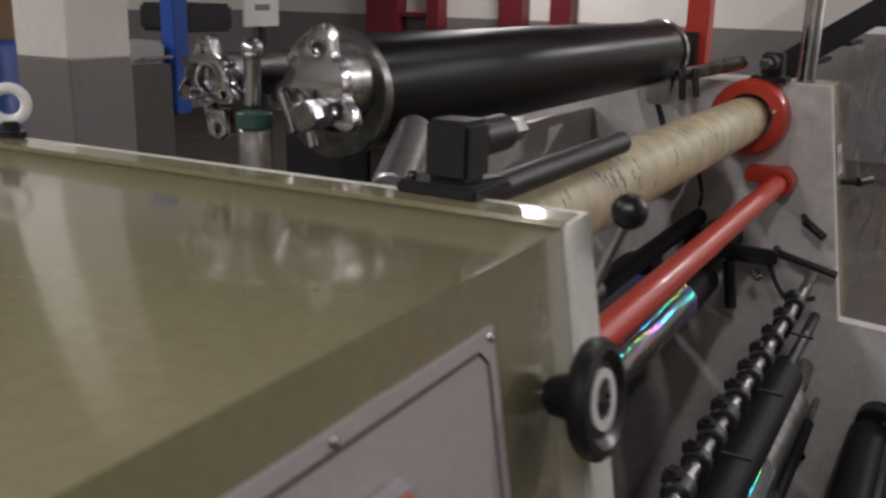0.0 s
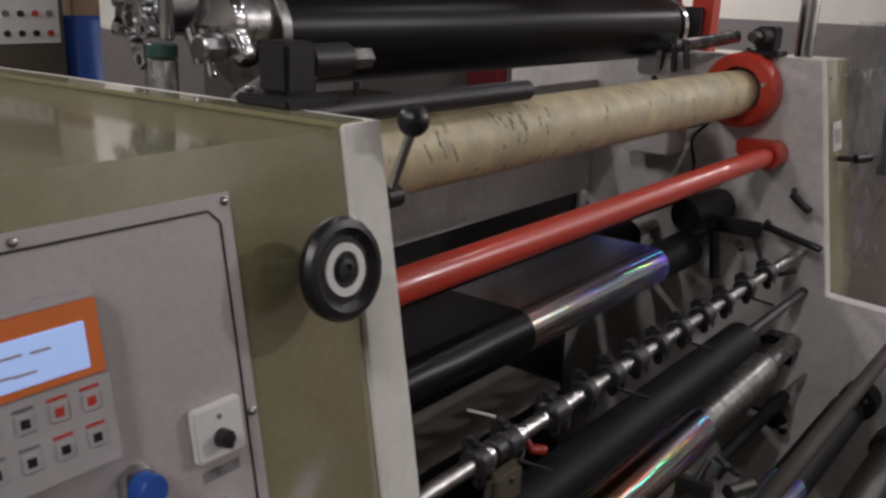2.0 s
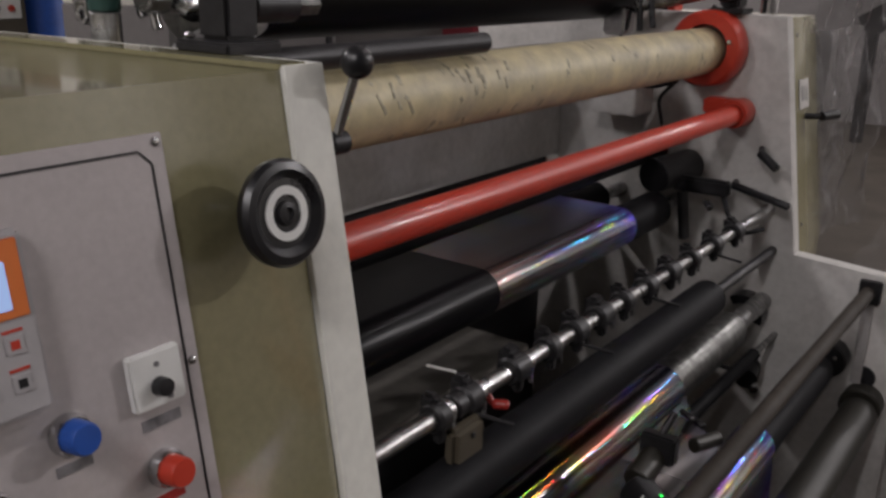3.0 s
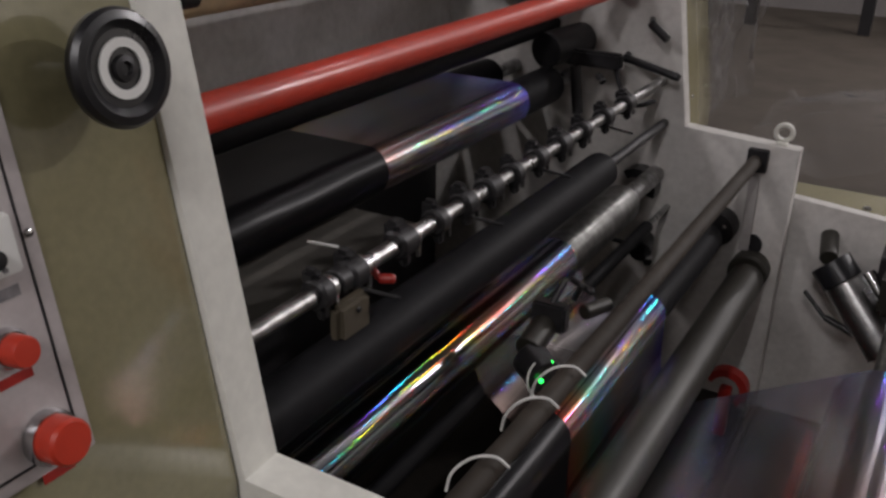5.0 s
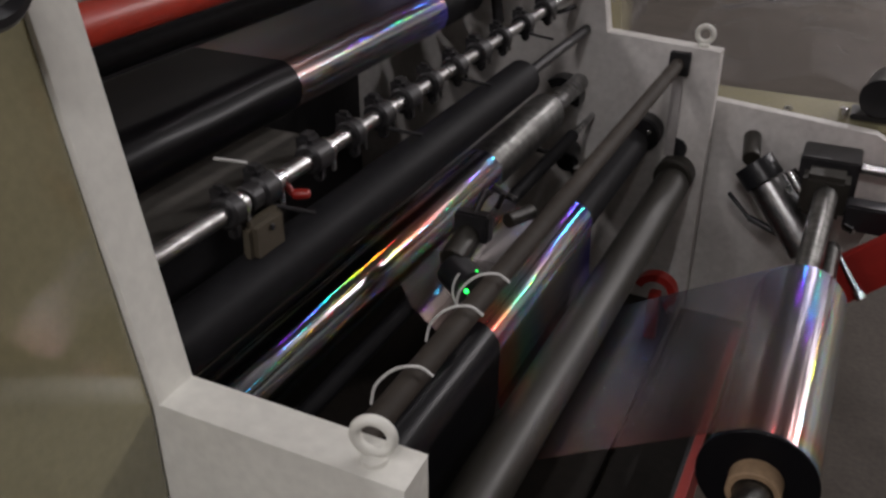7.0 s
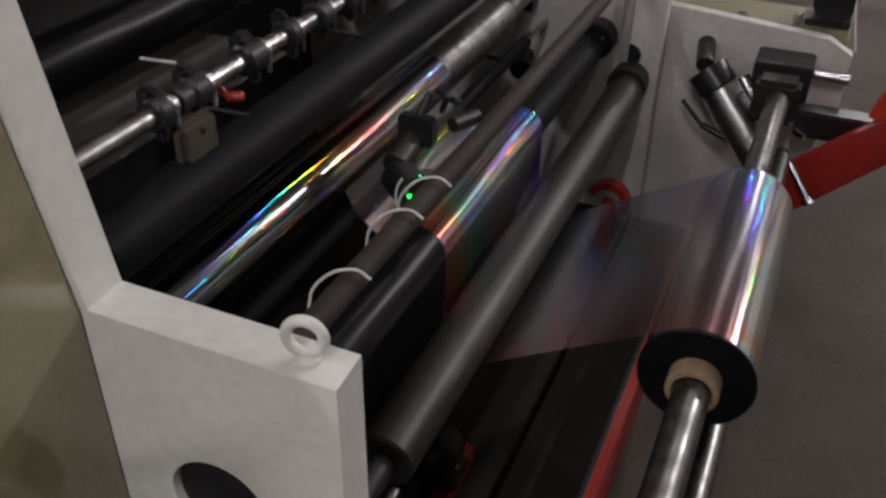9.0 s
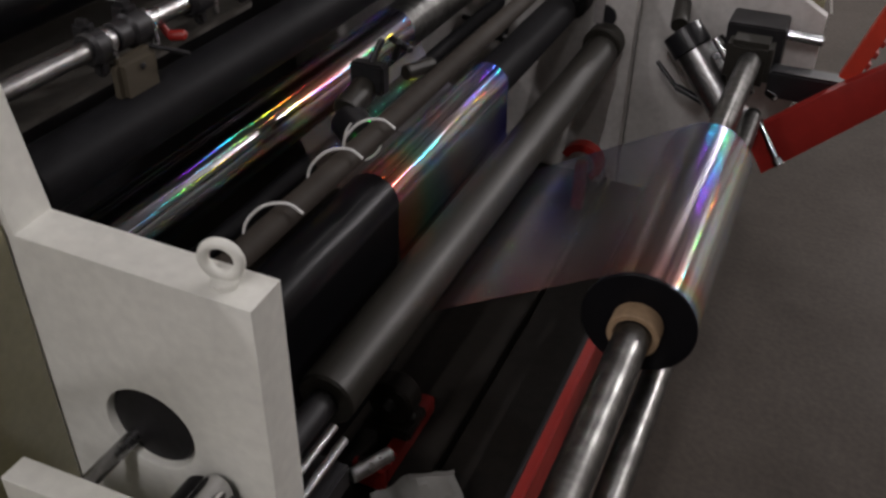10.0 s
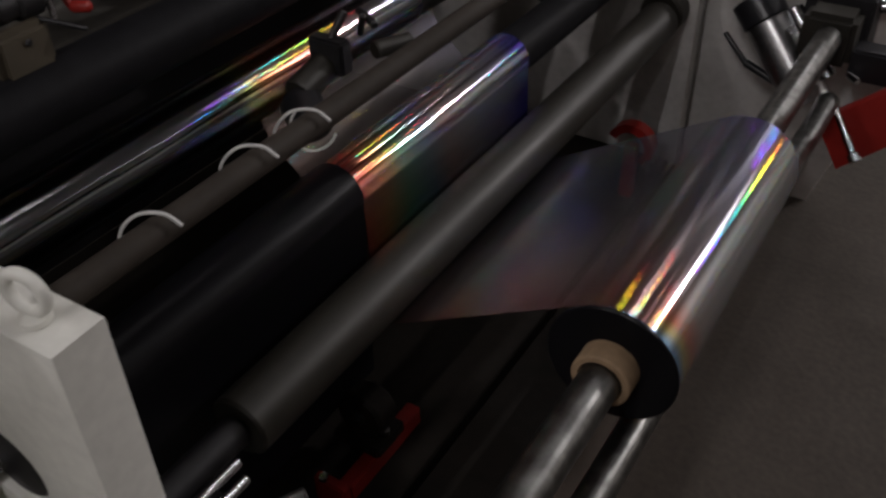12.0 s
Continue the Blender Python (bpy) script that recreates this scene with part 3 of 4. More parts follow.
# ---- rollers between the plates ----
def roller(name, x, z, r, y0, y1, material, label, journal=0.4, journal_mat=None, group="rollers", far=None, near_y=0.0):
    o = thing(name, (x, y0, z), label, "roller", group)
    s = part("sleeve", rod(x, z, r, y0, y1, 48, 0.004), material, o)
    for a, b in ((near_y, y0 - 0.0005), (y1 + 0.0005, Y_RIGHT if far is None else far)):
        if b - a > 0.004:
            part("journal", rod(x, z, r * journal, a, b, 28), journal_mat or WORN, o)
    return o


CX, CZ, CR = -0.28, 1.295, 0.058
paper = thing("paper_roll", (CX, 0.02, CZ), "cream paper-covered tube roller with smudged ink marks", "roller")
part("tube", rod(CX, CZ, CR, 0.004, 1.575, 64), PAPER, paper)
rnd = random.Random(4)
smudge = []
for i in range(60):
    y = rnd.choice((rnd.uniform(0.05, 1.5), rnd.gauss(0.42, 0.12)))
    a = rnd.uniform(-50, 100)
    l, w = rnd.uniform(0.003, 0.012), rnd.uniform(0.0015, 0.0045)
    if 0.03 < y < 1.54:
        smudge.append(box(CR - 0.0004, -w, -l, CR + 0.0003, w, l, 0, pose(CX, y, CZ, 0, -a, 0) @ pose(0, 0, 0, rnd.uniform(-35, 35))))
tagged(part("ink_smudge", joined(*smudge), SMUDGE, paper, "faint grey-blue ink smudges"), kind="stuff")
collar = thing("red_collar", (CX, 1.58, CZ), "red enamelled round flange collar at the tube's end", "flange")
part("flange", lathe([(1.545, 0.06), (1.545, 0.088), (1.553, 0.094), (1.60, 0.096), (1.6165, 0.090), (1.6165, 0.06), (1.545, 0.06)], 56, pose(CX + 0.01, 0, CZ + 0.008)), RED, collar)
part("bolt", lathe([(0, 0), (0, 0.006), (0.006, 0.006), (0.007, 0)], 6, pose(CX + 0.075, 1.545, CZ + 0.028, 0, 0, 180)), CHROME, collar)

tie = thing("tie_bar", (-0.179, 0.8, 1.146), "red enamelled round cross bar with flanged ends", "cross bar")
part("bar", rod(-0.179, 1.146, 0.0245, 0.0, 1.60, 40), RED, tie)
part("end_block", lathe([(1.545, 0.0247), (1.5465, 0.0345), (1.550, 0.036), (1.6125, 0.036), (1.6165, 0.033), (1.6165, 0.0)], 40, pose(-0.177, 0, 1.148)), RED, tie)
part("end_block", box(-0.262, 1.560, 1.140, -0.185, 1.6165, 1.182, 0.006), RED, tie)
part("pin", rod(-0.177, 1.148, 0.011, 1.530, 1.5445, 16), CAST, tie)
part("end_block", lathe([(0.0, 0.0), (0.0, 0.044), (0.012, 0.042), (0.03, 0.0245)], 40, pose(-0.179, 0, 1.142)), RED, tie)

FX, FZ, FR = -0.318, 0.899, 0.048
roller("guide_roller", FX, FZ, FR - 0.0015, 0.02, 1.45, RUBBER, "black rubber guide roller under the film")
roller("guide_roller", -0.49, FZ, FR - 0.0015, 0.02, 1.45, RUBBER, "black rubber guide roller at the film's rear")
front_path = arc(-0.49, FZ, FR, 200, 90, 10) + arc(FX, FZ, FR, 90, -165, 26)
b1 = thing("black_film", (FX, 0.3, FZ), "glossy black film stretched over two rollers", "film")
part("web", sheet(front_path, 0.03, 0.641, 0.001, 30, 0.001, 1), BLACK_FILM, b1)
hw = thing("film_web", (FX, 0.655, FZ), "holographic film web running over the guide rollers", "film")
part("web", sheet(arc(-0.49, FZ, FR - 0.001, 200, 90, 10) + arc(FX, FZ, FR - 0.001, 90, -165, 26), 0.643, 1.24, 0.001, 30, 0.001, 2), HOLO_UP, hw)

# dark rollers at the back and a pale tray below them
roller("guide_roller", -0.37, 1.03, 0.022, 0.02, 1.58, RUBBER, "thin black guide roller below the red bar")
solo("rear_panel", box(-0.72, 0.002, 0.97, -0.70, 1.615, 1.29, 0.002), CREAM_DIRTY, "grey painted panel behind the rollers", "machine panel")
# added near-black panel: the shade behind the rollers is in its colour
solo("depth_shade_panel", box(-0.76, 0.002, 0.05, -0.74, 1.615, 0.969, 0.002), CAST, "dark panel standing in for the shade deep in the machine", "machine panel")
solo("inner_tray", box(-0.62, 0.002, 0.70, -0.33, 0.86, 0.715, 0.002), TRAY, "dusty grey tray under the black film", "machine panel")
# added pan whose black carries the shade the machine casts beneath itself
solo("base_shade_pan", box(-0.73, 0.002, 0.02, 0.27, 1.615, 0.06, 0.002), OILY_SHADE, "near-black pan standing in for the shade under the rollers", "machine panel")

# slitting shaft with knife holders
SX, SZ = -0.073, 0.909
slit = thing("slitting_shaft", (SX, 0.8, SZ), "steel shaft carrying a row of black knife holders", "slitting shaft")
part("shaft", rod(SX, SZ, 0.0125, 0.0, Y_RIGHT, 28), WORN, slit)
for n, y in enumerate((0.178, 0.25, 0.376, 0.475, 0.565, 0.655, 0.745, 0.85, 0.96, 1.07, 1.20, 1.34)):
    w = 0.013 + 0.004 * (n % 3)
    k = part("knife_holder", joined(ring(SX, SZ, 0.0126, 0.0225, y - w, y + w, 28, 0.004), box(SX - 0.024, y - w * 0.8, SZ + 0.004, SX + 0.004, y + w * 0.8, SZ + 0.034, 0.007), box(SX - 0.002, y - 0.008, SZ - 0.036, SX + 0.014, y + 0.008, SZ - 0.008, 0.004)), CAST, slit)
    part("clamp_ring", joined(ring(SX, SZ, 0.0126, 0.0175, y + w + 0.001, y + w + 0.013, 28), box(SX + 0.010, y + w + 0.003, SZ - 0.03, SX + 0.016, y + w + 0.010, SZ - 0.004, 0.001)), WORN, k, "pale steel clamp ring")
    if n % 3 == 1:
        part("lever", bar((SX + 0.012, y, SZ - 0.02), (SX + 0.06, y + 0.03, SZ - 0.035), 0.003, 10), CAST, k)
    if n == 1:
        part("needle", bar((SX - 0.02, y, SZ + 0.034), (SX - 0.05, y - 0.03, SZ + 0.046), 0.0022, 8), WHITE, k, "thin white pointer")

# tan guide block and red knob hanging from the slitting shaft
TAN = mat("tan_plastic", (0.085, 0.07, 0.048), 0.5, grain=0.08, stain=0.2, stain_scale=12)
for gy, gh in ((0.222, 0.056),):
    guide = thing("guide_block", (SX + 0.02, gy, SZ - 0.04), "tan plastic guide block clamped under the slitting shaft", "guide block", "guide blocks")
    part("block", box(SX + 0.006, gy - 0.038, SZ - 0.020 - gh, SX + 0.030, gy + 0.034, SZ - 0.018, 0.008), TAN, guide)
    part("strap", ring(SX, SZ, 0.0128, 0.0185, gy - 0.012, gy + 0.012, 28), CAST, guide)
    part("screw", bar((SX + 0.030, gy, SZ - 0.035), (SX + 0.034, gy, SZ - 0.035), 0.005, 6), CAST, guide)
part("knob", joined(lathe([(0, 0), (0, 0.005), (0.004, 0.0075), (0.022, 0.007), (0.025, 0.004), (0.025, 0)], 20, pose(SX + 0.010, 0.30, SZ - 0.026, 0, 20, -60)), bar((SX, 0.30, SZ - 0.010), (SX + 0.012, 0.30, SZ - 0.026), 0.005, 10)), RED_DARK, slit, "dark red plastic knob")

roller("nip_roller", -0.055, 0.801, 0.041, 0.01, 1.16, RUBBER, "thick black rubber nip roller", 0.3, CAST)
R2X, R2Z, R2R = -0.063, 0.659, 0.050
roller("lay_roller", R2X, R2Z, R2R - 0.001, 0.03, 1.353, DULL, "polished steel lay-on roller partly wrapped in film", 0.5)
h2 = thing("film_web", (R2X, 0.42, R2Z), "holographic film wrapped on the polished roller", "film")
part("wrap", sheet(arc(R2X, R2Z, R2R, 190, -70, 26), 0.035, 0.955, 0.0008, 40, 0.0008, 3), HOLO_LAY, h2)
roller("guide_roller", -0.02, 0.575, 0.016, 0.02, 1.45, RUBBER, "thin black guide roller", 0.5)

R3X, R3Z, R3R = 0.114, 0.549, 0.043
roller("rewind_roller", R3X, R3Z, R3R, 0.02, 1.52, RUBBER, "black rubber drum roller wrapped in film at its middle", 0.4, far=1.5645)
h3 = thing("film_web", (R3X, 0.53, R3Z), "holographic film wrapped round the black drum", "film")
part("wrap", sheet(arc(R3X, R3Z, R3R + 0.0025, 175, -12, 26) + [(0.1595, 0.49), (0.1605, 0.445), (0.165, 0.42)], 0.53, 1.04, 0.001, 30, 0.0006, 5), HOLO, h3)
b3 = thing("black_film", (R3X, 0.3, R3Z), "black film over the drum, hanging behind the grey roller", "film")
part("wrap", sheet(arc(R3X, R3Z, R3R + 0.0045, 175, -12, 26) + [(0.160, 0.49), (0.157, 0.44), (0.153, 0.36), (0.150, 0.20)], 0.04, 0.527, 0.001, 20, 0.0006, 6), BLACK_FILM, b3)

GX, GZ, GR = 0.222, 0.446, 0.044
roller("guide_roller", GX, GZ, GR, 0.17, 1.555, GREY_ROLL, "grey anodised guide roller", 0.5, CAST, near_y=0.02, far=1.5645)

for ex, ez, er, em in ((GX - 0.004, GZ + 0.008, 0.050, GREY_ROLL), (R3X + 0.012, R3Z + 0.01, 0.047, CAST)):
    eb = thing("bearing_flange", (ex, 1.6, ez), "round dark bearing flange where a roller meets the plate", "bearing", "bearing flanges")
    part("flange", lathe([(1.565, 0.0), (1.565, er * 0.9), (1.57, er), (1.6165, er), (1.6165, 0.0)], 36, pose(ex, 0, ez)), em, eb)
    part("bolt", rod(ex + 0.02, ez + 0.012, 0.006, 1.558, 1.5648, 6), WORN, eb)

# cross bar with white loops
BX, BZ = 0.19, 0.745
cross = thing("cross_bar", (BX, 0.8, BZ), "brown painted thin cross bar on a black bracket", "cross bar")
part("bar", rod(BX, BZ, 0.0165, 0.0, Y_RIGHT, 24), BROWN, cross)
# the bracket's shadow on the plate, modelled as a thin grey strip
part("strap", box(BX - 0.010, 1.606, 0.50, BX + 0.016, Y_RIGHT - 0.0006, BZ - 0.029, 0.001), CREAM_SHADE, cross, "flat grey strip standing in for the bracket's shadow")
part("bracket", box(BX - 0.022, 1.595, BZ - 0.028, BX + 0.028, Y_RIGHT - 0.0005, BZ + 0.03, 0.002), CAST, cross, "black square bracket")
for y in (0.145, 0.295, 0.39):
    e = solo("trim_strip", hose([(BX + 0.026, y + 0.022, BZ + 0.010), (BX + 0.010, y + 0.014, BZ + 0.024), (BX - 0.014, y, BZ + 0.022), (BX - 0.036, y - 0.008, BZ - 0.002), (BX - 0.043, y - 0.010, BZ - 0.032)], 0.002, 8), WHITE, "thin curled white edge-trim strip over the bar", "trim strip", group="trim strips")

# ---- rewind station in front ----
S4X, S4Z = 0.588, 0.507
shaft4 = thing("rewind_shaft", (S4X, 0.06, S4Z), "worn bright steel rewind shaft", "shaft")
part("shaft", rod(S4X, S4Z, 0.0265, 0.06, 1.50, 40), DULL, shaft4)
part("journal", rod(S4X, S4Z, 0.018, -0.02, 0.0595, 28), CAST, shaft4)
rollfilm = thing("film_roll", (S4X, 0.45, S4Z), "wound roll of holographic film with black edge on a cardboard core", "film roll")
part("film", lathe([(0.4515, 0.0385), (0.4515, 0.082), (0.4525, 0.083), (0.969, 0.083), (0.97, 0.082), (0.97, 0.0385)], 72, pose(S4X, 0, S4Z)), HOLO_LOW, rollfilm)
part("black_edge", ring(S4X, S4Z, 0.0385, 0.0855, 0.444, 0.4512, 72), BLACK_FILM, rollfilm, "black wound edge")
part("core", ring(S4X, S4Z, 0.029, 0.038, 0.412, 0.99, 48), CARD, rollfilm, "brown cardboard core")
web4 = thing("film_web", (0.4, 0.45, 0.45), "thin clear holographic film running to the rewind roll", "film")
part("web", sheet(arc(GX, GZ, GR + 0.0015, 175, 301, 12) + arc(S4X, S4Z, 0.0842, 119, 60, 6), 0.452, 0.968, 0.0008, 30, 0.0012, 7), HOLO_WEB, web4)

# ---- fittings on the far plate ----
fit = thing("clamp_lever", (-0.05, 1.56, 1.0), "black plastic clamping lever", "lever", "clamp levers")
part("stem", bar((-0.115, 1.6165, 1.06), (-0.10, 1.575, 1.055), 0.008), CAST, fit)
part("grip", bar((-0.105, 1.57, 1.058), (-0.052, 1.55, 1.026), 0.011), BLACK, fit)
fit2 = thing("clamp_lever", (-0.05, 1.56, 0.94), "long black plastic clamping lever", "lever", "clamp levers")
part("stem", bar((-0.17, 1.6165, 0.965), (-0.16, 1.57, 0.962), 0.009), CAST, fit2)
part("grip", bar((-0.165, 1.565, 0.968), (-0.012, 1.553, 0.936), 0.010), BLACK, fit2)
solo("hole_cap", lathe([(0, 0), (0, 0.03), (-0.006, 0.029), (-0.008, 0)], 32, pose(0.208, Y_RIGHT - 0.0005, 0.518)), BLACK, "round black rubber hole cap", "cap")

# ---- unwind station behind the machine ----
UX, UZ, UR = -0.535, 1.446, 0.080
unwind = thing("unwind_roll", (UX, 0.2, UZ), "large glossy black film roll on a chromed chuck", "film roll")
part("film", rod(UX, UZ, UR, 0.20, 1.60, 64), BLACK_FILM, unwind)
part("flange", ring(UX, UZ, 0.03, 0.087, 1.602, 1.625, 48), CHROME, unwind, "chromed far flange")
part("far_chuck", joined(rod(UX, UZ, 0.045, 1.626, 1.70, 32), rod(UX, UZ, 0.025, 1.7005, 1.80, 24)), CHROME, unwind, "chromed far chuck")


def lobed(cx, cz, r, lobes, depth, holes, y0, turn):
    """A chuck plate with rounded lobes, bored through."""
    pts = []
    for k in range(72):
        a = 2 * math.pi * k / 72
        pts.append((cx + (r + depth * max(0, math.cos(lobes * (a - turn))) ** 2) * math.cos(a), cz + (r + depth * max(0, math.cos(lobes * (a - turn))) ** 2) * math.sin(a)))
    return prism(pts, y0, y0 + 0.022, 0.003, [(cx + d * math.cos(b), cz + d * math.sin(b), hr) for d, b, hr in holes])


chuck = thing("turret_chuck", (-0.626, 0.06, 1.475), "machined steel turret chuck with bored lobes", "chuck")
part("lobe_plate", lobed(-0.63, 1.472, 0.034, 3, 0.018, [(0.004, 0.0, 0.0155)] + [(0.036, radians(30 + 60 * k), 0.0045) for k in range(6)], 0.05, radians(90)), CHROME, chuck, "bored three-lobed plate")
part("lug", prism([(-0.635, 1.435), (-0.60, 1.435), (-0.598, 1.405), (-0.61, 1.396), (-0.628, 1.402)], 0.052, 0.07, 0.003, [(-0.613, 1.411, 0.006)]), CHROME, chuck)
part("sleeve", rod(-0.63, 1.472, 0.03, 0.073, 0.30, 32), WORN, chuck)
chuck2 = thing("turret_chuck", (-0.5, 0.1, 1.47), "large chromed chuck gripping the black roll", "chuck")
part("lobe_plate", lobed(-0.50, 1.468, 0.046, 3, 0.03, [(0.045, radians(80), 0.0085), (0.045, radians(200), 0.0085), (0.045, radians(320), 0.0085)], 0.10, radians(80)), CHROME, chuck2, "chromed three-lobed plate")
part("drum", rod(-0.51, 1.465, 0.052, 0.123, 0.196, 40), WORN, chuck2)
part("rim", ring(-0.53, 1.450, 0.05, 0.086, 0.178, 0.1985, 56), DULL, chuck2, "dull steel rim")
part("hub", rod(-0.485, 1.435, 0.019, 0.06, 0.0985, 8), WORN, chuck2)
for dx, dz in ((-0.03, -0.045), (0.0, -0.06)):
    part("clamp_bolt", bar((-0.505 + dx, 0.085, 1.46), (-0.487 + dx, 0.085, 1.455 + dz), 0.007, 12), CHROME, chuck2)
knob = thing("star_clamp", (-0.56, 0.075, 1.5), "turned chrome clamping knob", "knob")
part("stem", bar((-0.575, 0.075, 1.44), (-0.572, 0.075, 1.50), 0.011, 20), CHROME, knob)
bmk = bmesh.new(); bmesh.ops.create_uvsphere(bmk, u_segments=20, v_segments=14, radius=0.015); bmesh.ops.translate(bmk, vec=(-0.572, 0.075, 1.508), verts=bmk.verts)
part("ball", bmk, CHROME, knob)
ram = thing("air_cylinder", (-0.545, 0.045, 0.9), "upright aluminium air cylinder with a dark green collar", "air cylinder")
part("barrel", bar((-0.545, 0.045, 0.9), (-0.545, 0.045, 1.418), 0.0205, 28), ALU, ram)
part("collar", bar((-0.545, 0.045, 1.4185), (-0.545, 0.045, 1.438), 0.0215, 28), mat("dark_green_plastic", (0.02, 0.06, 0.05), 0.4), ram)
stand = thing("unwind_stand", (-0.7, 0.9, 0), "dark steel arm carrying the unwind turret", "machine stand")
part("near_arm", box(-0.72, 0.31, 0.0, -0.56, 0.36, 1.40, 0.004), CAST, stand)
part("far_arm", box(-0.66, 1.72, 0.0, -0.46, 1.80, 1.50, 0.004), CAST, stand)
solo("aluminium_tube", bar((-0.322, 0.002, 1.374), (-0.402, 0.18, 1.412), 0.023, 32), ALU, "short brushed aluminium tube by the bearing block", "tube")


def bearing_block(y, side):
    b = thing("bearing_block", (-0.235, y, 1.388), "black cast bearing block on the plate's top edge", "bearing block", "bearing blocks")
    part("foot", box(-0.285, y - 0.045, 1.3885, -0.195, y + 0.035, 1.402, 0.003), CAST, b)
    part("body", box(-0.262, y - 0.03, 1.4025, -0.212, y + 0.018 if side > 0 else y + 0.03, 1.462, 0.005), CAST, b)
    part("bore_cap", rod(-0.235, 1.438, 0.02, y + 0.0185 if side > 0 else y - 0.09, y + 0.09 if side > 0 else y - 0.0305, 24), CAST, b)
    part("nut", rod(-0.235, 1.438, 0.014, y + 0.0905 if side > 0 else y - 0.13, y + 0.13 if side > 0 else y - 0.0905, 6), DULL, b, "steel nut")
    part("screw", bar((-0.275, y - 0.03, 1.402), (-0.275, y - 0.03, 1.409), 0.006, 6), CHROME, b)
    return b


bearing_block(0.0, 1)
bearing_block(1.635, -1)
solo("black_bar", rod(-0.245, 1.372, 0.0165, 0.0, 0.52, 28), CAST, "black round bar fixed to the near plate", "bar")
gauge = thing("steel_lever", (-0.35, 0.1, 1.15), "bright steel lever rod inside the machine", "lever")
part("rod", bar((-0.34, 0.005, 1.19), (-0.36, 0.19, 1.19), 0.006, 14), CHROME, gauge)
part("tip", bar((-0.36, 0.191, 1.19), (-0.361, 0.235, 1.19), 0.010, 14), CHROME, gauge)

# far end of the unwind: tangle of fittings, cable and hose
fitg = thing("tension_arm", (-0.40, 1.5, 1.38), "steel tension arm with chrome fittings and black hose", "tension arm")
part("arm", bar((-0.44, 1.50, 1.40), (-0.30, 1.60, 1.435), 0.017, 24), WORN, fitg)
part("clamp", box(-0.50, 1.44, 1.33, -0.44, 1.50, 1.40, 0.006), CHROME, fitg)
part("fork", joined(bar((-0.43, 1.50, 1.43), (-0.42, 1.49, 1.34), 0.008, 12), bar((-0.40, 1.50, 1.42), (-0.385, 1.49, 1.35), 0.008, 12)), CAST, fitg)
solo("black_cable", hose([(-0.345, 1.60, 1.22), (-0.35, 1.57, 1.205), (-0.375, 1.55, 1.165), (-0.362, 1.55, 1.10), (-0.363, 1.55, 1.045), (-0.33, 1.55, 1.0), (-0.285, 1.56, 0.975), (-0.27, 1.58, 0.94)], 0.005, 8), BLACK, "thin black cable hanging inside the far plate", "cable")
solo("black_hose", hose([(-0.50, 1.55, 1.32), (-0.45, 1.53, 1.22), (-0.40, 1.54, 1.20), (-0.345, 1.57, 1.215)], 0.008, 10), BLACK, "short black hose behind the paper tube", "hose")
solo("junction_box", box(-0.55, 1.50, 1.12, -0.42, 1.615, 1.21, 0.004), CREAM_DIRTY, "small pale junction box inside the far plate", "box")

# posts behind the far plate
solo("red_post", box(-0.50, 1.75, 0.0, -0.44, 1.81, 3.2, 0.003), RED, "red painted upright post behind the far plate", "post")
solo("chrome_post", bar((-0.165, 1.70, 1.3885), (-0.165, 1.70, 3.0), 0.023), CHROME, "bright chromed upright tube on the far cover", "post")

# ---- web between the polished roller and the drum ----
mid = thing("film_web", (0.0, 0.43, 0.6), "thin smoky film web hanging between two rollers", "film")
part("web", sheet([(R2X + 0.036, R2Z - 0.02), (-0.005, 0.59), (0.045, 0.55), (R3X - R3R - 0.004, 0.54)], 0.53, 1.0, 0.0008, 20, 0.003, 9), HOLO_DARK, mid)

# far bearings of the rollers
cap2 = thing("roller_bearing", (-0.10, 1.58, 0.64), "black half-moon bearing cap on the far plate", "bearing")
part("cap", sheet(arc(-0.10, 0.625, 0.044, 130, -20, 14), 1.565, 1.6165, 0.024, 4), BLACK, cap2)
cl = thing("star_clamp", (-0.05, 1.58, 0.45), "black knobbed clamp on the far plate", "knob")
part("body", bar((-0.075, 1.6165, 0.47), (-0.06, 1.55, 0.455), 0.030, 20), BLACK, cl)
part("lever", bar((-0.06, 1.56, 0.465), (-0.14, 1.50, 0.50), 0.007, 12), BLACK, cl)
part("nut", bar((-0.04, 1.55, 0.445), (-0.03, 1.53, 0.44), 0.014, 6), CHROME, cl)
dk = thing("drive_housing", (-0.3, 1.45, 1.0), "black drive housing with levers at the far plate", "drive")
part("housing", bar((-0.30, 1.6165, 0.99), (-0.33, 1.45, 0.985), 0.045, 28), CAST, dk)
part("arm", box(-0.30, 1.50, 0.945, -0.15, 1.53, 0.985, 0.006), CAST, dk)
part("hook", hose([(-0.17, 1.52, 0.95), (-0.14, 1.50, 0.90), (-0.10, 1.48, 0.87), (-0.05, 1.50, 0.885)], 0.006, 8), CAST, dk)
part("strut", bar((-0.26, 1.48, 0.95), (-0.24, 1.47, 0.83), 0.014, 16), CAST, dk)
part("bolt", bar((-0.20, 1.49, 0.93), (-0.18, 1.47, 0.92), 0.010, 6), CHROME, dk)

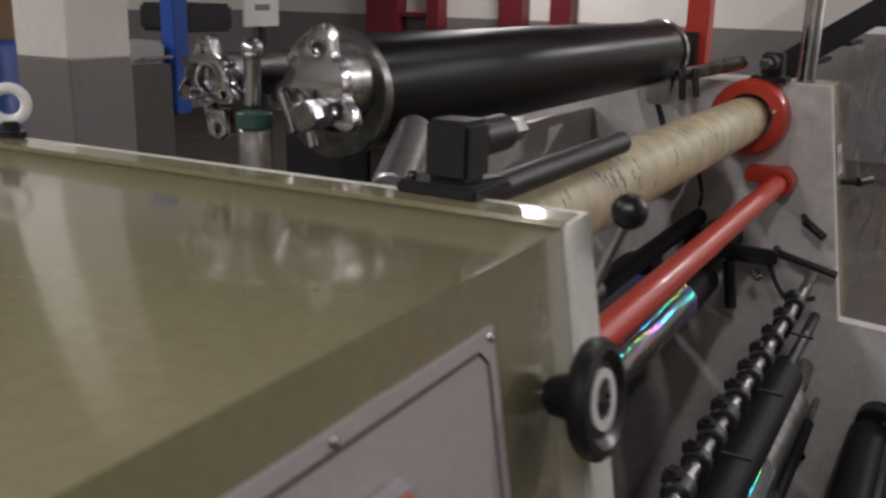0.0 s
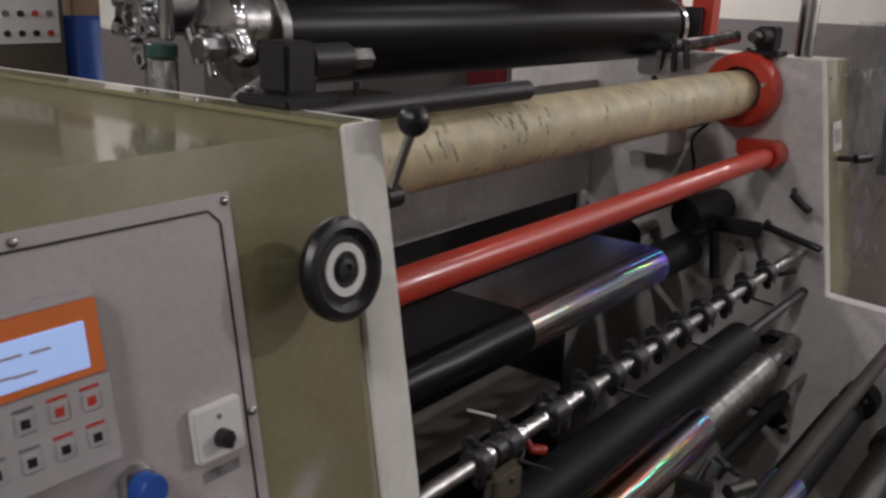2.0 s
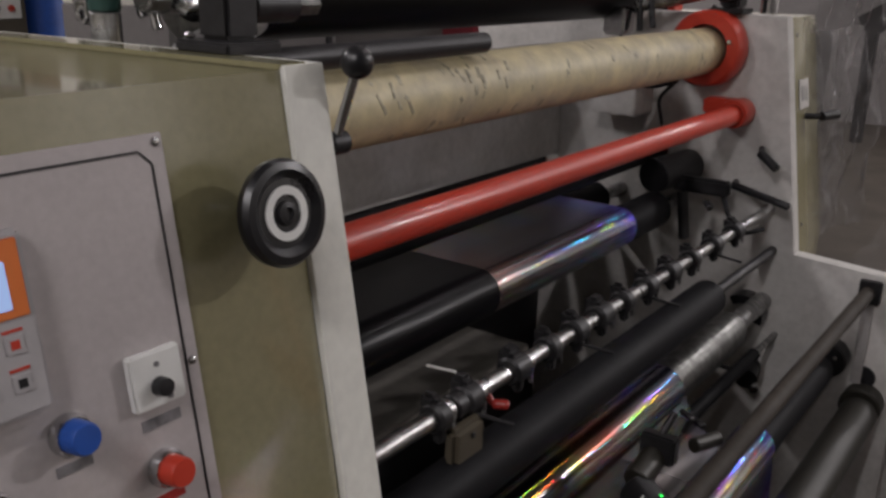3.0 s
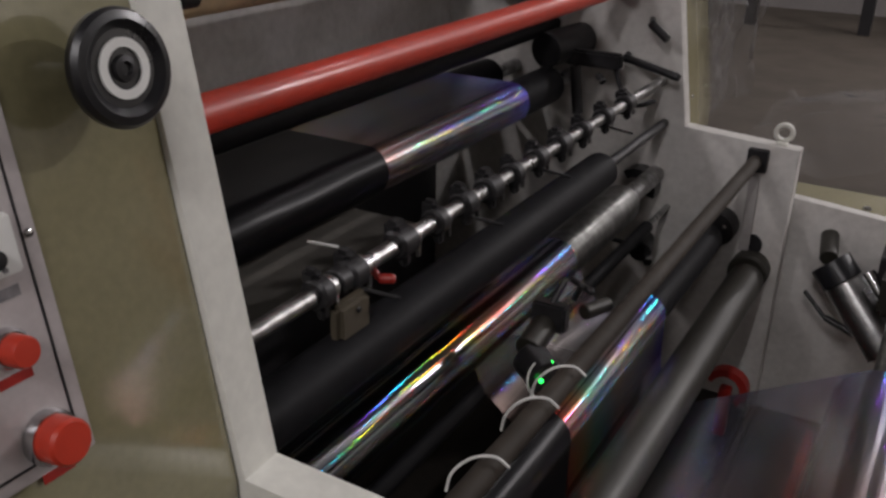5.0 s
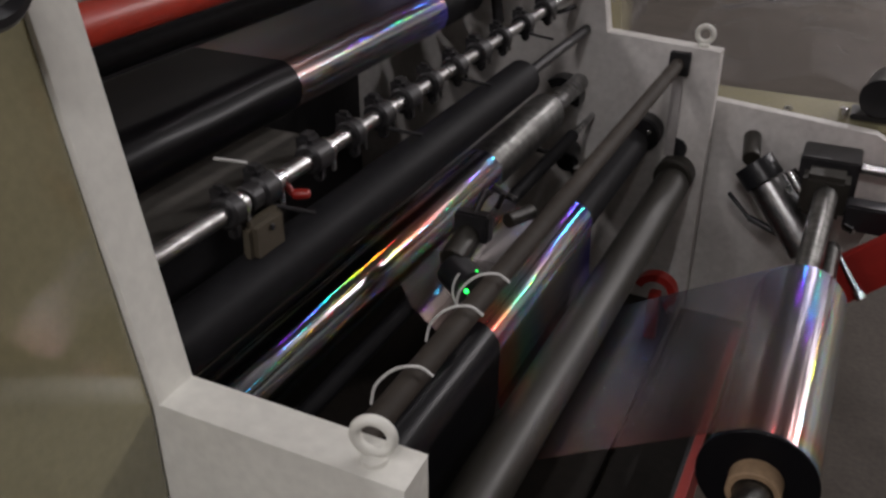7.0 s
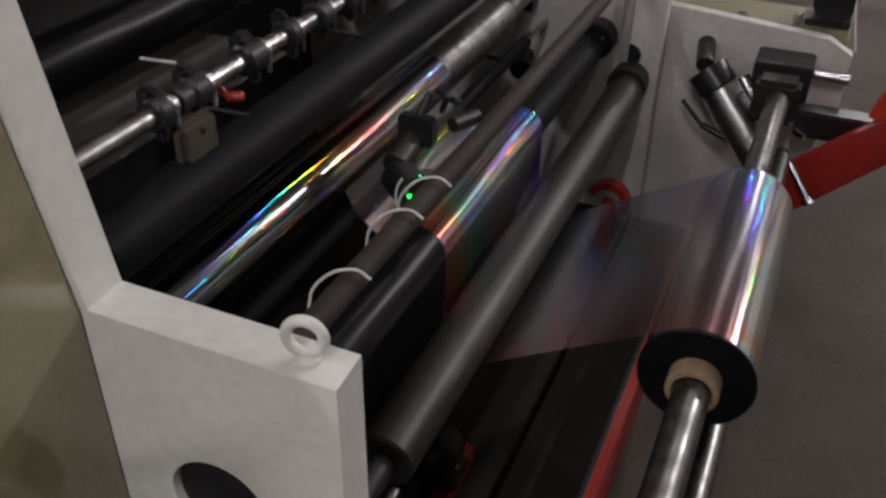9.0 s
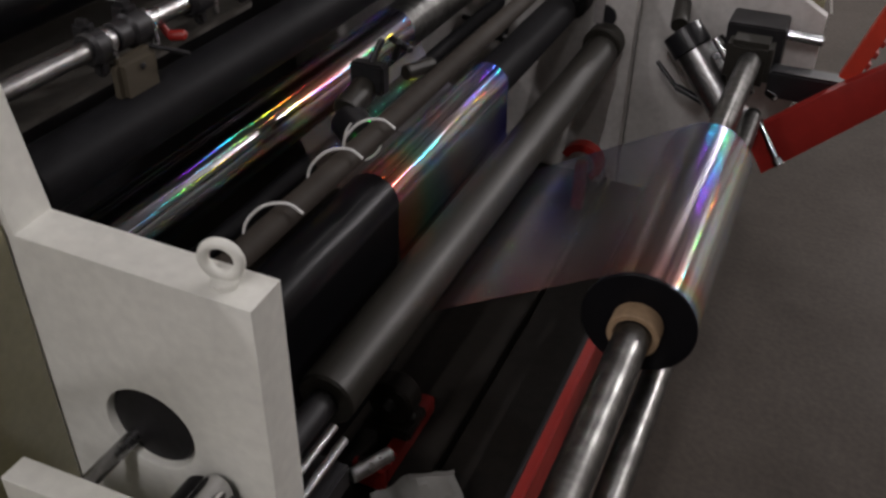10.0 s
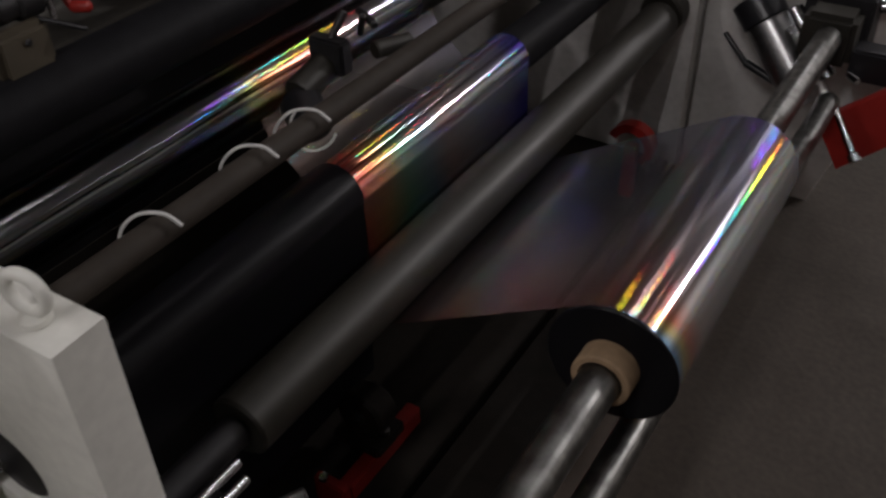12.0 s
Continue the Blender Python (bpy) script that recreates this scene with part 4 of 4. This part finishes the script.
# edge sensor with two lights
sens = thing("edge_sensor", (0.09, 0.52, 0.70), "grey edge sensor with two green lights on a clamp", "sensor")
part("body", bar((0.085, 0.50, 0.715), (0.085, 0.60, 0.735), 0.022, 20), GREY_ROLL, sens)
ev, eu, ew = Vector((0.128, 0.478, 0.688)), Vector((0.53, 0.85, 0)), Vector((-0.2, 0.13, 0.97))
part("lens_rim", hose([ev + (eu * math.cos(radians(a)) + ew * math.sin(radians(a))) * 0.033 for a in range(120, 331, 15)], 0.0018, 8), WHITE, sens, "thin white curved rim")
part("eye", bar((0.128, 0.478, 0.688), (0.085, 0.505, 0.70), 0.030, 28), BLACK, sens)
part("clamp", joined(box(0.06, 0.56, 0.72, 0.12, 0.585, 0.77, 0.004), bar((0.09, 0.57, 0.76), (0.10, 0.60, 0.80), 0.006, 10)), CAST, sens)
part("wing_screw", joined(bar((0.115, 0.61, 0.765), (0.13, 0.60, 0.80), 0.005, 10), bar((0.10, 0.63, 0.79), (0.15, 0.60, 0.79), 0.006, 10)), BLACK, sens)
part("nut", bar((0.13, 0.62, 0.74), (0.15, 0.68, 0.735), 0.013, 16), GREY_ROLL, sens)
for p in ((0.134, 0.484, 0.714), (0.126, 0.466, 0.688)):
    b2 = bmesh.new(); bmesh.ops.create_uvsphere(b2, u_segments=10, v_segments=8, radius=0.0036); bmesh.ops.translate(b2, vec=p, verts=b2.verts)
    part("light", b2, LED, sens, "glowing green light")

# ---- rewind arm on the lower far plate ----
act = thing("air_cylinder", (0.45, 1.6, 0.45), "short steel air cylinder with a black head on the lower plate", "air cylinder")
part("barrel", bar((0.445, 1.60, 0.475), (0.575, 1.55, 0.335), 0.047, 36), ALU, act)
part("tie_rod", bar((0.492, 1.60, 0.515), (0.60, 1.555, 0.40), 0.019, 24), CHROME, act)
part("head", bar((0.405, 1.615, 0.515), (0.444, 1.6005, 0.4755), 0.051, 28), BLACK, act)
part("pivot", bar((0.385, 1.6995, 0.552), (0.40, 1.60, 0.53), 0.022, 24), GREY_ROLL, act)
part("lever", joined(bar((0.36, 1.60, 0.43), (0.42, 1.58, 0.38), 0.006, 10), bar((0.42, 1.58, 0.38), (0.50, 1.56, 0.36), 0.009, 10)), BLACK, act)
hold = thing("bearing_housing", (0.58, 1.64, 0.5), "blackened steel housing holding the rewind shaft", "bearing housing")
part("block", box(0.515, 1.585, 0.43, 0.65, 1.6995, 0.565, 0.004), CAST, hold)
part("face", box(0.53, 1.505, 0.445, 0.635, 1.5845, 0.55, 0.012), GREY_ROLL, hold)
part("stub", bar((0.651, 1.645, 0.535), (0.735, 1.645, 0.532), 0.014, 20), CHROME, hold)
part("arm", box(0.636, 1.51, 0.425, 0.83, 1.57, 0.49, 0.005), BLACK, hold)
part("bolt", bar((0.64, 1.505, 0.44), (0.665, 1.49, 0.435), 0.008, 6), CHROME, hold)
redarm = thing("swing_arm", (0.75, 1.44, 0.0), "red painted steel swing arm of the rewind stand", "swing arm")
part("arm", prism([(0.615, 0.36), (0.675, 0.265), (1.02, 0.60), (1.02, 0.69), (0.79, 0.515)], 1.43, 1.46, 0.003), RED_DARK, redarm)
part("rack", box(-0.018, -0.015, 0.0, 0.018, 0.015, 0.42, 0.002, pose(0.80, 1.47, 0.52, 0, 18, 0)), RED, redarm, "red toothed rack")
for k in range(14):
    part("tooth", box(0.0182, -0.013, 0.012 + k * 0.028, 0.026, 0.013, 0.026 + k * 0.028, 0.001, pose(0.80, 1.47, 0.52, 0, 18, 0)), RED_DARK, redarm)
part("handle", bar((0.64, 1.44, 0.40), (0.70, 1.40, 0.33), 0.008, 14), CHROME, redarm)
part("handle_end", bar((0.70, 1.40, 0.33), (0.712, 1.392, 0.316), 0.013, 14), CHROME, redarm)
for y, hz in ((1.42, 0.20),):
    hk = thing("lift_hook", (0.24, y, 0.06), "red painted curved lifting hook under the rollers", "hook", "lift hooks")
    part("hook", sheet(arc(0.24, hz, 0.046, 160, -50, 16), y - 0.016, y + 0.016, 0.020, 3), RED_DARK, hk)
    part("stem", box(0.225, y - 0.015, 0.0605, 0.255, y + 0.015, hz, 0.003), RED_DARK, hk)
    part("pin", bar((0.29, y - 0.05, hz - 0.03), (0.29, y + 0.03, hz - 0.03), 0.010, 14), WORN, hk)
rail = thing("base_rail", (0.45, 0.8, 0), "red painted steel rail of the rewind base", "rail")
part("rail", box(0.438, 0.10, 0.0, 0.465, 1.42, 0.15, 0.003), RED_DARK, rail)
part("lip", box(0.438, 0.10, 0.1505, 0.446, 1.42, 0.158, 0.001), CAST, rail)
inner = thing("base_rail", (0.2, 0.8, 0.06), "low red painted steel rail beside the oily pan", "rail")
part("rail", box(0.184, 0.365, 0.0605, 0.211, 0.57, 0.10, 0.003), RED_DARK, inner)
part("end_plate", box(0.150, 0.345, 0.0605, 0.213, 0.364, 0.112, 0.003), RED_DARK, inner)
part("bolt", bar((0.17, 0.35, 0.1125), (0.17, 0.35, 0.124), 0.009, 6), CHROME, inner)
lump = thing("pillow_block", (0.18, 0.465, 0.06), "oily black pillow block bearing above the low red rail", "bearing")
part("foot", box(0.130, 0.425, 0.1125, 0.225, 0.505, 0.135, 0.005), OILY_SHADE, lump)
part("housing", lathe([(0, 0.016), (0, 0.040), (0.006, 0.045), (0.044, 0.045), (0.050, 0.040), (0.050, 0.016), (0, 0.016)], 36, pose(0.178, 0.44, 0.178)), OILY_SHADE, lump)
part("support", box(0.15, 0.44, 0.0605, 0.183, 0.49, 0.112, 0.003), OILY_SHADE, lump)
part("bolt", bar((0.212, 0.465, 0.1355), (0.212, 0.465, 0.147), 0.008, 6), WORN, lump)
solo("floor_pan", box(0.28, 0.0, 0.0, 0.436, 1.62, 0.05, 0.003), OILY_SHADE, "black oily pan between the red rails", "pan")
solo("lower_tube", rod(0.625, 0.40, 0.022, 0.06, 1.45, 24), DULL, "thin grey steel tube below the rewind shaft", "tube")
rods = thing("slide_rods", (0.27, 0.06, 0.45), "pair of bright slide rods beside the near plate", "slide rod")
part("rod", rod(0.262, 0.452, 0.0065, 0.0, 0.13, 16), CHROME, rods)
part("rod", rod(0.283, 0.446, 0.0065, 0.0, 0.12, 16), CHROME, rods)
part("block", box(0.235, 0.02, 0.385, 0.30, 0.10, 0.425, 0.004), CAST, rods)
part("pin", bar((0.30, 0.10, 0.40), (0.33, 0.16, 0.40), 0.011, 14), WORN, rods)
scrap = bmesh.new()
bmesh.ops.create_grid(scrap, x_segments=14, y_segments=14, size=0.09)
for v in scrap.verts:
    v.co.z = 0.05 * noise.noise(v.co * 14) + 0.03 * noise.noise(v.co * 33) + 0.04
bmesh.ops.transform(scrap, matrix=pose(0.335, 0.25, 0.10, 20, -25, 30), verts=scrap.verts)
solo("plastic_scrap", scrap, mat("milky_plastic", (0.27, 0.265, 0.25), 0.3), "crumpled milky plastic scrap on the base", "plastic scrap")

# ---- fittings outside the far plate ----
kn = thing("clamping_lever", (0.0, 1.75, 1.14), "black knob on the olive cover", "knob")
part("stem", bar((-0.055, 1.75, 1.135), (-0.015, 1.752, 1.138), 0.008, 14), CAST, kn)
part("grip", bar((-0.015, 1.752, 1.138), (0.012, 1.80, 1.142), 0.013, 16), BLACK, kn)
lab = thing("name_plate", (-0.065, 1.74, 1.21), "worn pale label plate on the olive cover", "label plate")
part("plate", box(0, -0.04, -0.045, 0.002, 0.04, 0.03, 0.0005, on_front(1.742, 1.20, 0.001)), CREAM_DIRTY, lab)
for k in range(3):
    part("mark", box(0.002, -0.022 + k * 0.02, -0.025, 0.0026, -0.016 + k * 0.02, 0.012, 0, on_front(1.742, 1.20, 0.001)), BLACK, lab)


def drape(x0, y0, z0, w, h, turn, seed):
    """A crumpled clear sheet hanging down."""
    bm = bmesh.new()
    bmesh.ops.create_grid(bm, x_segments=44, y_segments=52, size=0.5)
    for v in bm.verts:
        u, t = v.co.x, v.co.y
        n = 0.035 * noise.noise(Vector((u * 9 + seed, t * 5, 0))) + 0.020 * abs(noise.noise(Vector((u * 16, t * 14, seed)))) + 0.012 * abs(noise.noise(Vector((u * 37, t * 31, seed))))
        v.co = Vector((n, u * w, t * h))
    bmesh.ops.transform(bm, matrix=pose(x0, y0, z0, 0, 0, turn), verts=bm.verts)
    return bm


wrapc = thing("wrapped_cabinet", (-0.1, 2.3, 0), "dark machine cabinet wrapped in crumpled clear plastic", "machine cabinet")
part("cabinet", box(-0.95, 1.95, 0.0, -0.25, 2.75, 1.30, 0.01), mat("dark_grey_paint", (0.045, 0.042, 0.042), 0.5), wrapc)
part("front_sheet", drape(-0.18, 2.35, 0.95, 0.85, 0.75, 0, 1), SHEET, wrapc, "crumpled clear plastic sheet")
part("side_sheet", drape(-0.03, 2.02, 1.13, 0.32, 0.70, -24, 5), SHEET, wrapc, "crumpled clear plastic sheet")
bundle = thing("black_motor", (0.66, 1.84, 0.6), "small black motor with a wire on the olive cover", "motor")
part("body", bar((0.66, 1.79, 0.665), (0.68, 1.93, 0.665), 0.05, 24), BLACK, bundle)
part("foot", box(0.60, 1.80, 0.6005, 0.71, 1.89, 0.615, 0.003), CAST, bundle)
part("bolt", bar((0.585, 1.80, 0.6005), (0.585, 1.80, 0.63), 0.012, 12), CHROME, bundle)
part("wire", hose([(0.67, 1.86, 0.715), (0.70, 1.80, 0.70), (0.715, 1.78, 0.64), (0.735, 1.77, 0.56)], 0.003, 8), WHITE, bundle, "thin white wire")

# nuts on the covers
for x, y in ((0.45, 1.80), (0.62, 1.82)):
    solo("cover_screw", lathe([(0, 0), (0, 0.012), (0.008, 0.012), (0.012, 0.008), (0.012, 0)], 6, pose(x, y, 0.60, 90)), CHROME, "chromed screw on the olive cover", "screw", group="cover screws")

# lower shafts by the near plate
low = thing("drive_shaft", (0.105, -0.1, 0.536), "thin steel shaft through the round hole in the plate", "shaft")
part("shaft", rod(0.09, 0.525, 0.010, -0.164, 0.05, 20), WORN, low)
low2 = thing("bearing_unit", (0.22, -0.1, 0.5), "dark bearing unit with a bright shaft end", "bearing")
part("bearing", rod(0.21, 0.485, 0.040, -0.155, -0.0605, 32), CAST, low2)
part("shaft", rod(0.215, 0.50, 0.024, -0.1645, -0.1555, 32), CHROME, low2)
part("sleeve", rod(0.222, 0.515, 0.020, -0.15, -0.0605, 32), CHROME, low2)

# ---- background ----
col = thing("concrete_column", (-3.0, 1.7, 0), "square hall column, white above a grey dado", "column", kind="structure")
part("upper", box(-3.15, 1.575, DADO - 0.01, -2.83, 1.88, WH, 0.006), WALL_WHITE, col)
part("dado", box(-3.152, 1.573, 0.0, -2.828, 1.882, DADO - 0.0105, 0.006), WALL_GREY, col)
drum = thing("blue_drum", (-3.62, 1.76, 0), "blue plastic drum with a brown carton on it", "drum")
part("body", lathe([(0, 0), (0, 0.20), (0.02, 0.21), (0.40, 0.215), (0.42, 0.225), (0.45, 0.215), (0.88, 0.215), (0.90, 0.225), (0.93, 0.215), (1.31, 0.205), (1.335, 0.19), (1.335, 0)], 40, pose(-3.72, 1.80, 0, 90)), BLUE, drum)
solo("carton", box(-3.84, 1.70, 1.336, -3.58, 1.92, 1.62, 0.004), CARD, "brown cardboard carton standing on a blue drum", "carton")
ctl = thing("switch_cabinet", (-3.6, 1.3, 0), "brown switch cabinet with a white button plate", "switch cabinet")
part("body", box(-3.75, 0.95, 0.0, -3.41, 1.56, 1.9, 0.008), mat("brown_grey_paint", (0.10, 0.085, 0.065), 0.5), ctl)
bp = part("button_plate", box(-3.409, 1.10, 1.225, -3.40, 1.53, 1.62, 0.002), WHITE, ctl, "white plate with rows of buttons")
for i in range(6):
    for j in range(4):
        part("button", bar((-3.3995, 1.15 + i * 0.066, 1.27 + j * 0.085), (-3.385, 1.15 + i * 0.066, 1.27 + j * 0.085), 0.014, 12), RED if (i + j) % 5 == 0 else INK if (i * j) % 3 else BLACK, bp)
press = thing("packing_machine", (-3.9, 2.9, 0), "dark packing machine with a blue upright and white top", "machine")
part("body", box(-4.2, 2.3, 0.55, -3.62, 2.86, 1.18, 0.01), mat("machine_grey", (0.10, 0.095, 0.09), 0.45), press)
part("lid", box(-4.1, 2.35, 1.181, -3.64, 2.84, 1.30, 0.02), CLEAR_WHITE, press, "pale grey lid")
part("head", box(-4.0, 2.98, 1.34, -3.62, 3.36, 1.50, 0.02), CAST, press)
part("upright", box(-3.70, 2.862, 0.90, -3.60, 2.975, 1.70, 0.006), BLUE, press, "blue painted upright")
part("base", box(-4.2, 2.4, 0.0, -3.7, 3.3, 0.549, 0.01), mat("machine_dark", (0.03, 0.03, 0.032), 0.5), press)
for y in (2.45, 2.75):
    part("tray_edge", box(-3.619, y - 0.1, 1.21, -3.60, y + 0.1, 1.225, 0.003), CHROME, press)
sign = thing("notice_board", (-5, 5.2, 1.3), "white notice board with a dark printed block on a post", "notice board")
part("board", box(-5.03, 5.0, 1.29, -5.0, 5.42, 2.1, 0.003), WHITE, sign)
part("print", box(-5.0, 5.12, 1.42, -4.996, 5.30, 1.47, 0), INK, sign)
part("post", box(-5.02, 5.18, 0.0, -4.99, 5.24, 1.289, 0.003), CAST, sign)
for x0, x1 in ((-6.83, -6.33), (-5.90, -5.72), (-4.87, -4.56), (-4.2, -3.94)):
    solo("door_jamb", box(x0, 9.36, 0.0, x1, 9.598, 3.0, 0.006), MAROON, "maroon painted steel upright on the far wall", "upright", group="maroon uprights")
solo("sill_rail", box(-6.32, 9.42, 1.30, -5.91, 9.598, 1.36, 0.004), MAROON, "maroon cross rail between uprights", "rail")


def staircase():
    st = thing("staircase", (0.0, 8.6, 0), "dark steel staircase with a pipe handrail on the far wall", "staircase")
    n, rise, go = 14, 0.18, 0.26
    x0, z0 = -1.3, 1.05
    for k in range(n):
        part("step", box(x0 + k * go, 8.2, z0 + k * rise, x0 + k * go + go + 0.03, 9.1, z0 + k * rise + 0.04, 0.004), CAST, st)
    part("stringer", box(0, -0.02, -0.12, n * math.hypot(go, rise), 0.02, 0.10, 0.004, pose(x0, 8.18, z0, 0, -math.degrees(math.atan2(rise, go)), 0)), CAST, st)
    part("handrail", bar((x0 + 0.1, 8.18, z0 + 0.9), (x0 + n * go, 8.18, z0 + n * rise + 0.9), 0.02, 16), WORN, st)
    for k in range(0, n, 3):
        part("baluster", bar((x0 + (k + 0.5) * go, 8.18, z0 + (k + 0.5) * rise), (x0 + (k + 0.5) * go, 8.18, z0 + (k + 0.5) * rise + 0.87), 0.011, 10), WORN, st)
    part("support", box(x0 + 1.0, 8.3, 0.0, x0 + 1.1, 8.4, z0 + 0.6, 0.004), CAST, st)
    part("landing_leg", box(x0 + 0.0, 8.3, 0.0, x0 + 0.1, 8.4, z0, 0.004), CAST, st)


staircase()
heap = bmesh.new()
bmesh.ops.create_grid(heap, x_segments=40, y_segments=40, size=0.9)
for v in heap.verts:
    r = v.co.length
    v.co.z = 0.06 + max(0, 0.28 - 0.28 * r) + 0.10 * noise.noise(v.co * 3.0) + 0.05 * noise.noise(v.co * 9.0) + 0.02 * noise.noise(v.co * 25)
    v.co.z = max(0.004, v.co.z)
bmesh.ops.translate(heap, vec=(0.55, 4.7, 0), verts=heap.verts)
solo("plastic_sheet", heap, THIN_SHEET, "crumpled clear plastic sheet heaped on the floor", "plastic sheet")

for y in (1.70, 1.84):
    for z in (0.86, 1.34):
        part("screw", lathe([(0, 0), (0, 0.005), (0.002, 0.0045), (0.003, 0.002), (0.003, 0)], 12, on_front(y, z) @ pose(0, 0, 0, 0, 0, -90)), CHROME, right_cover)
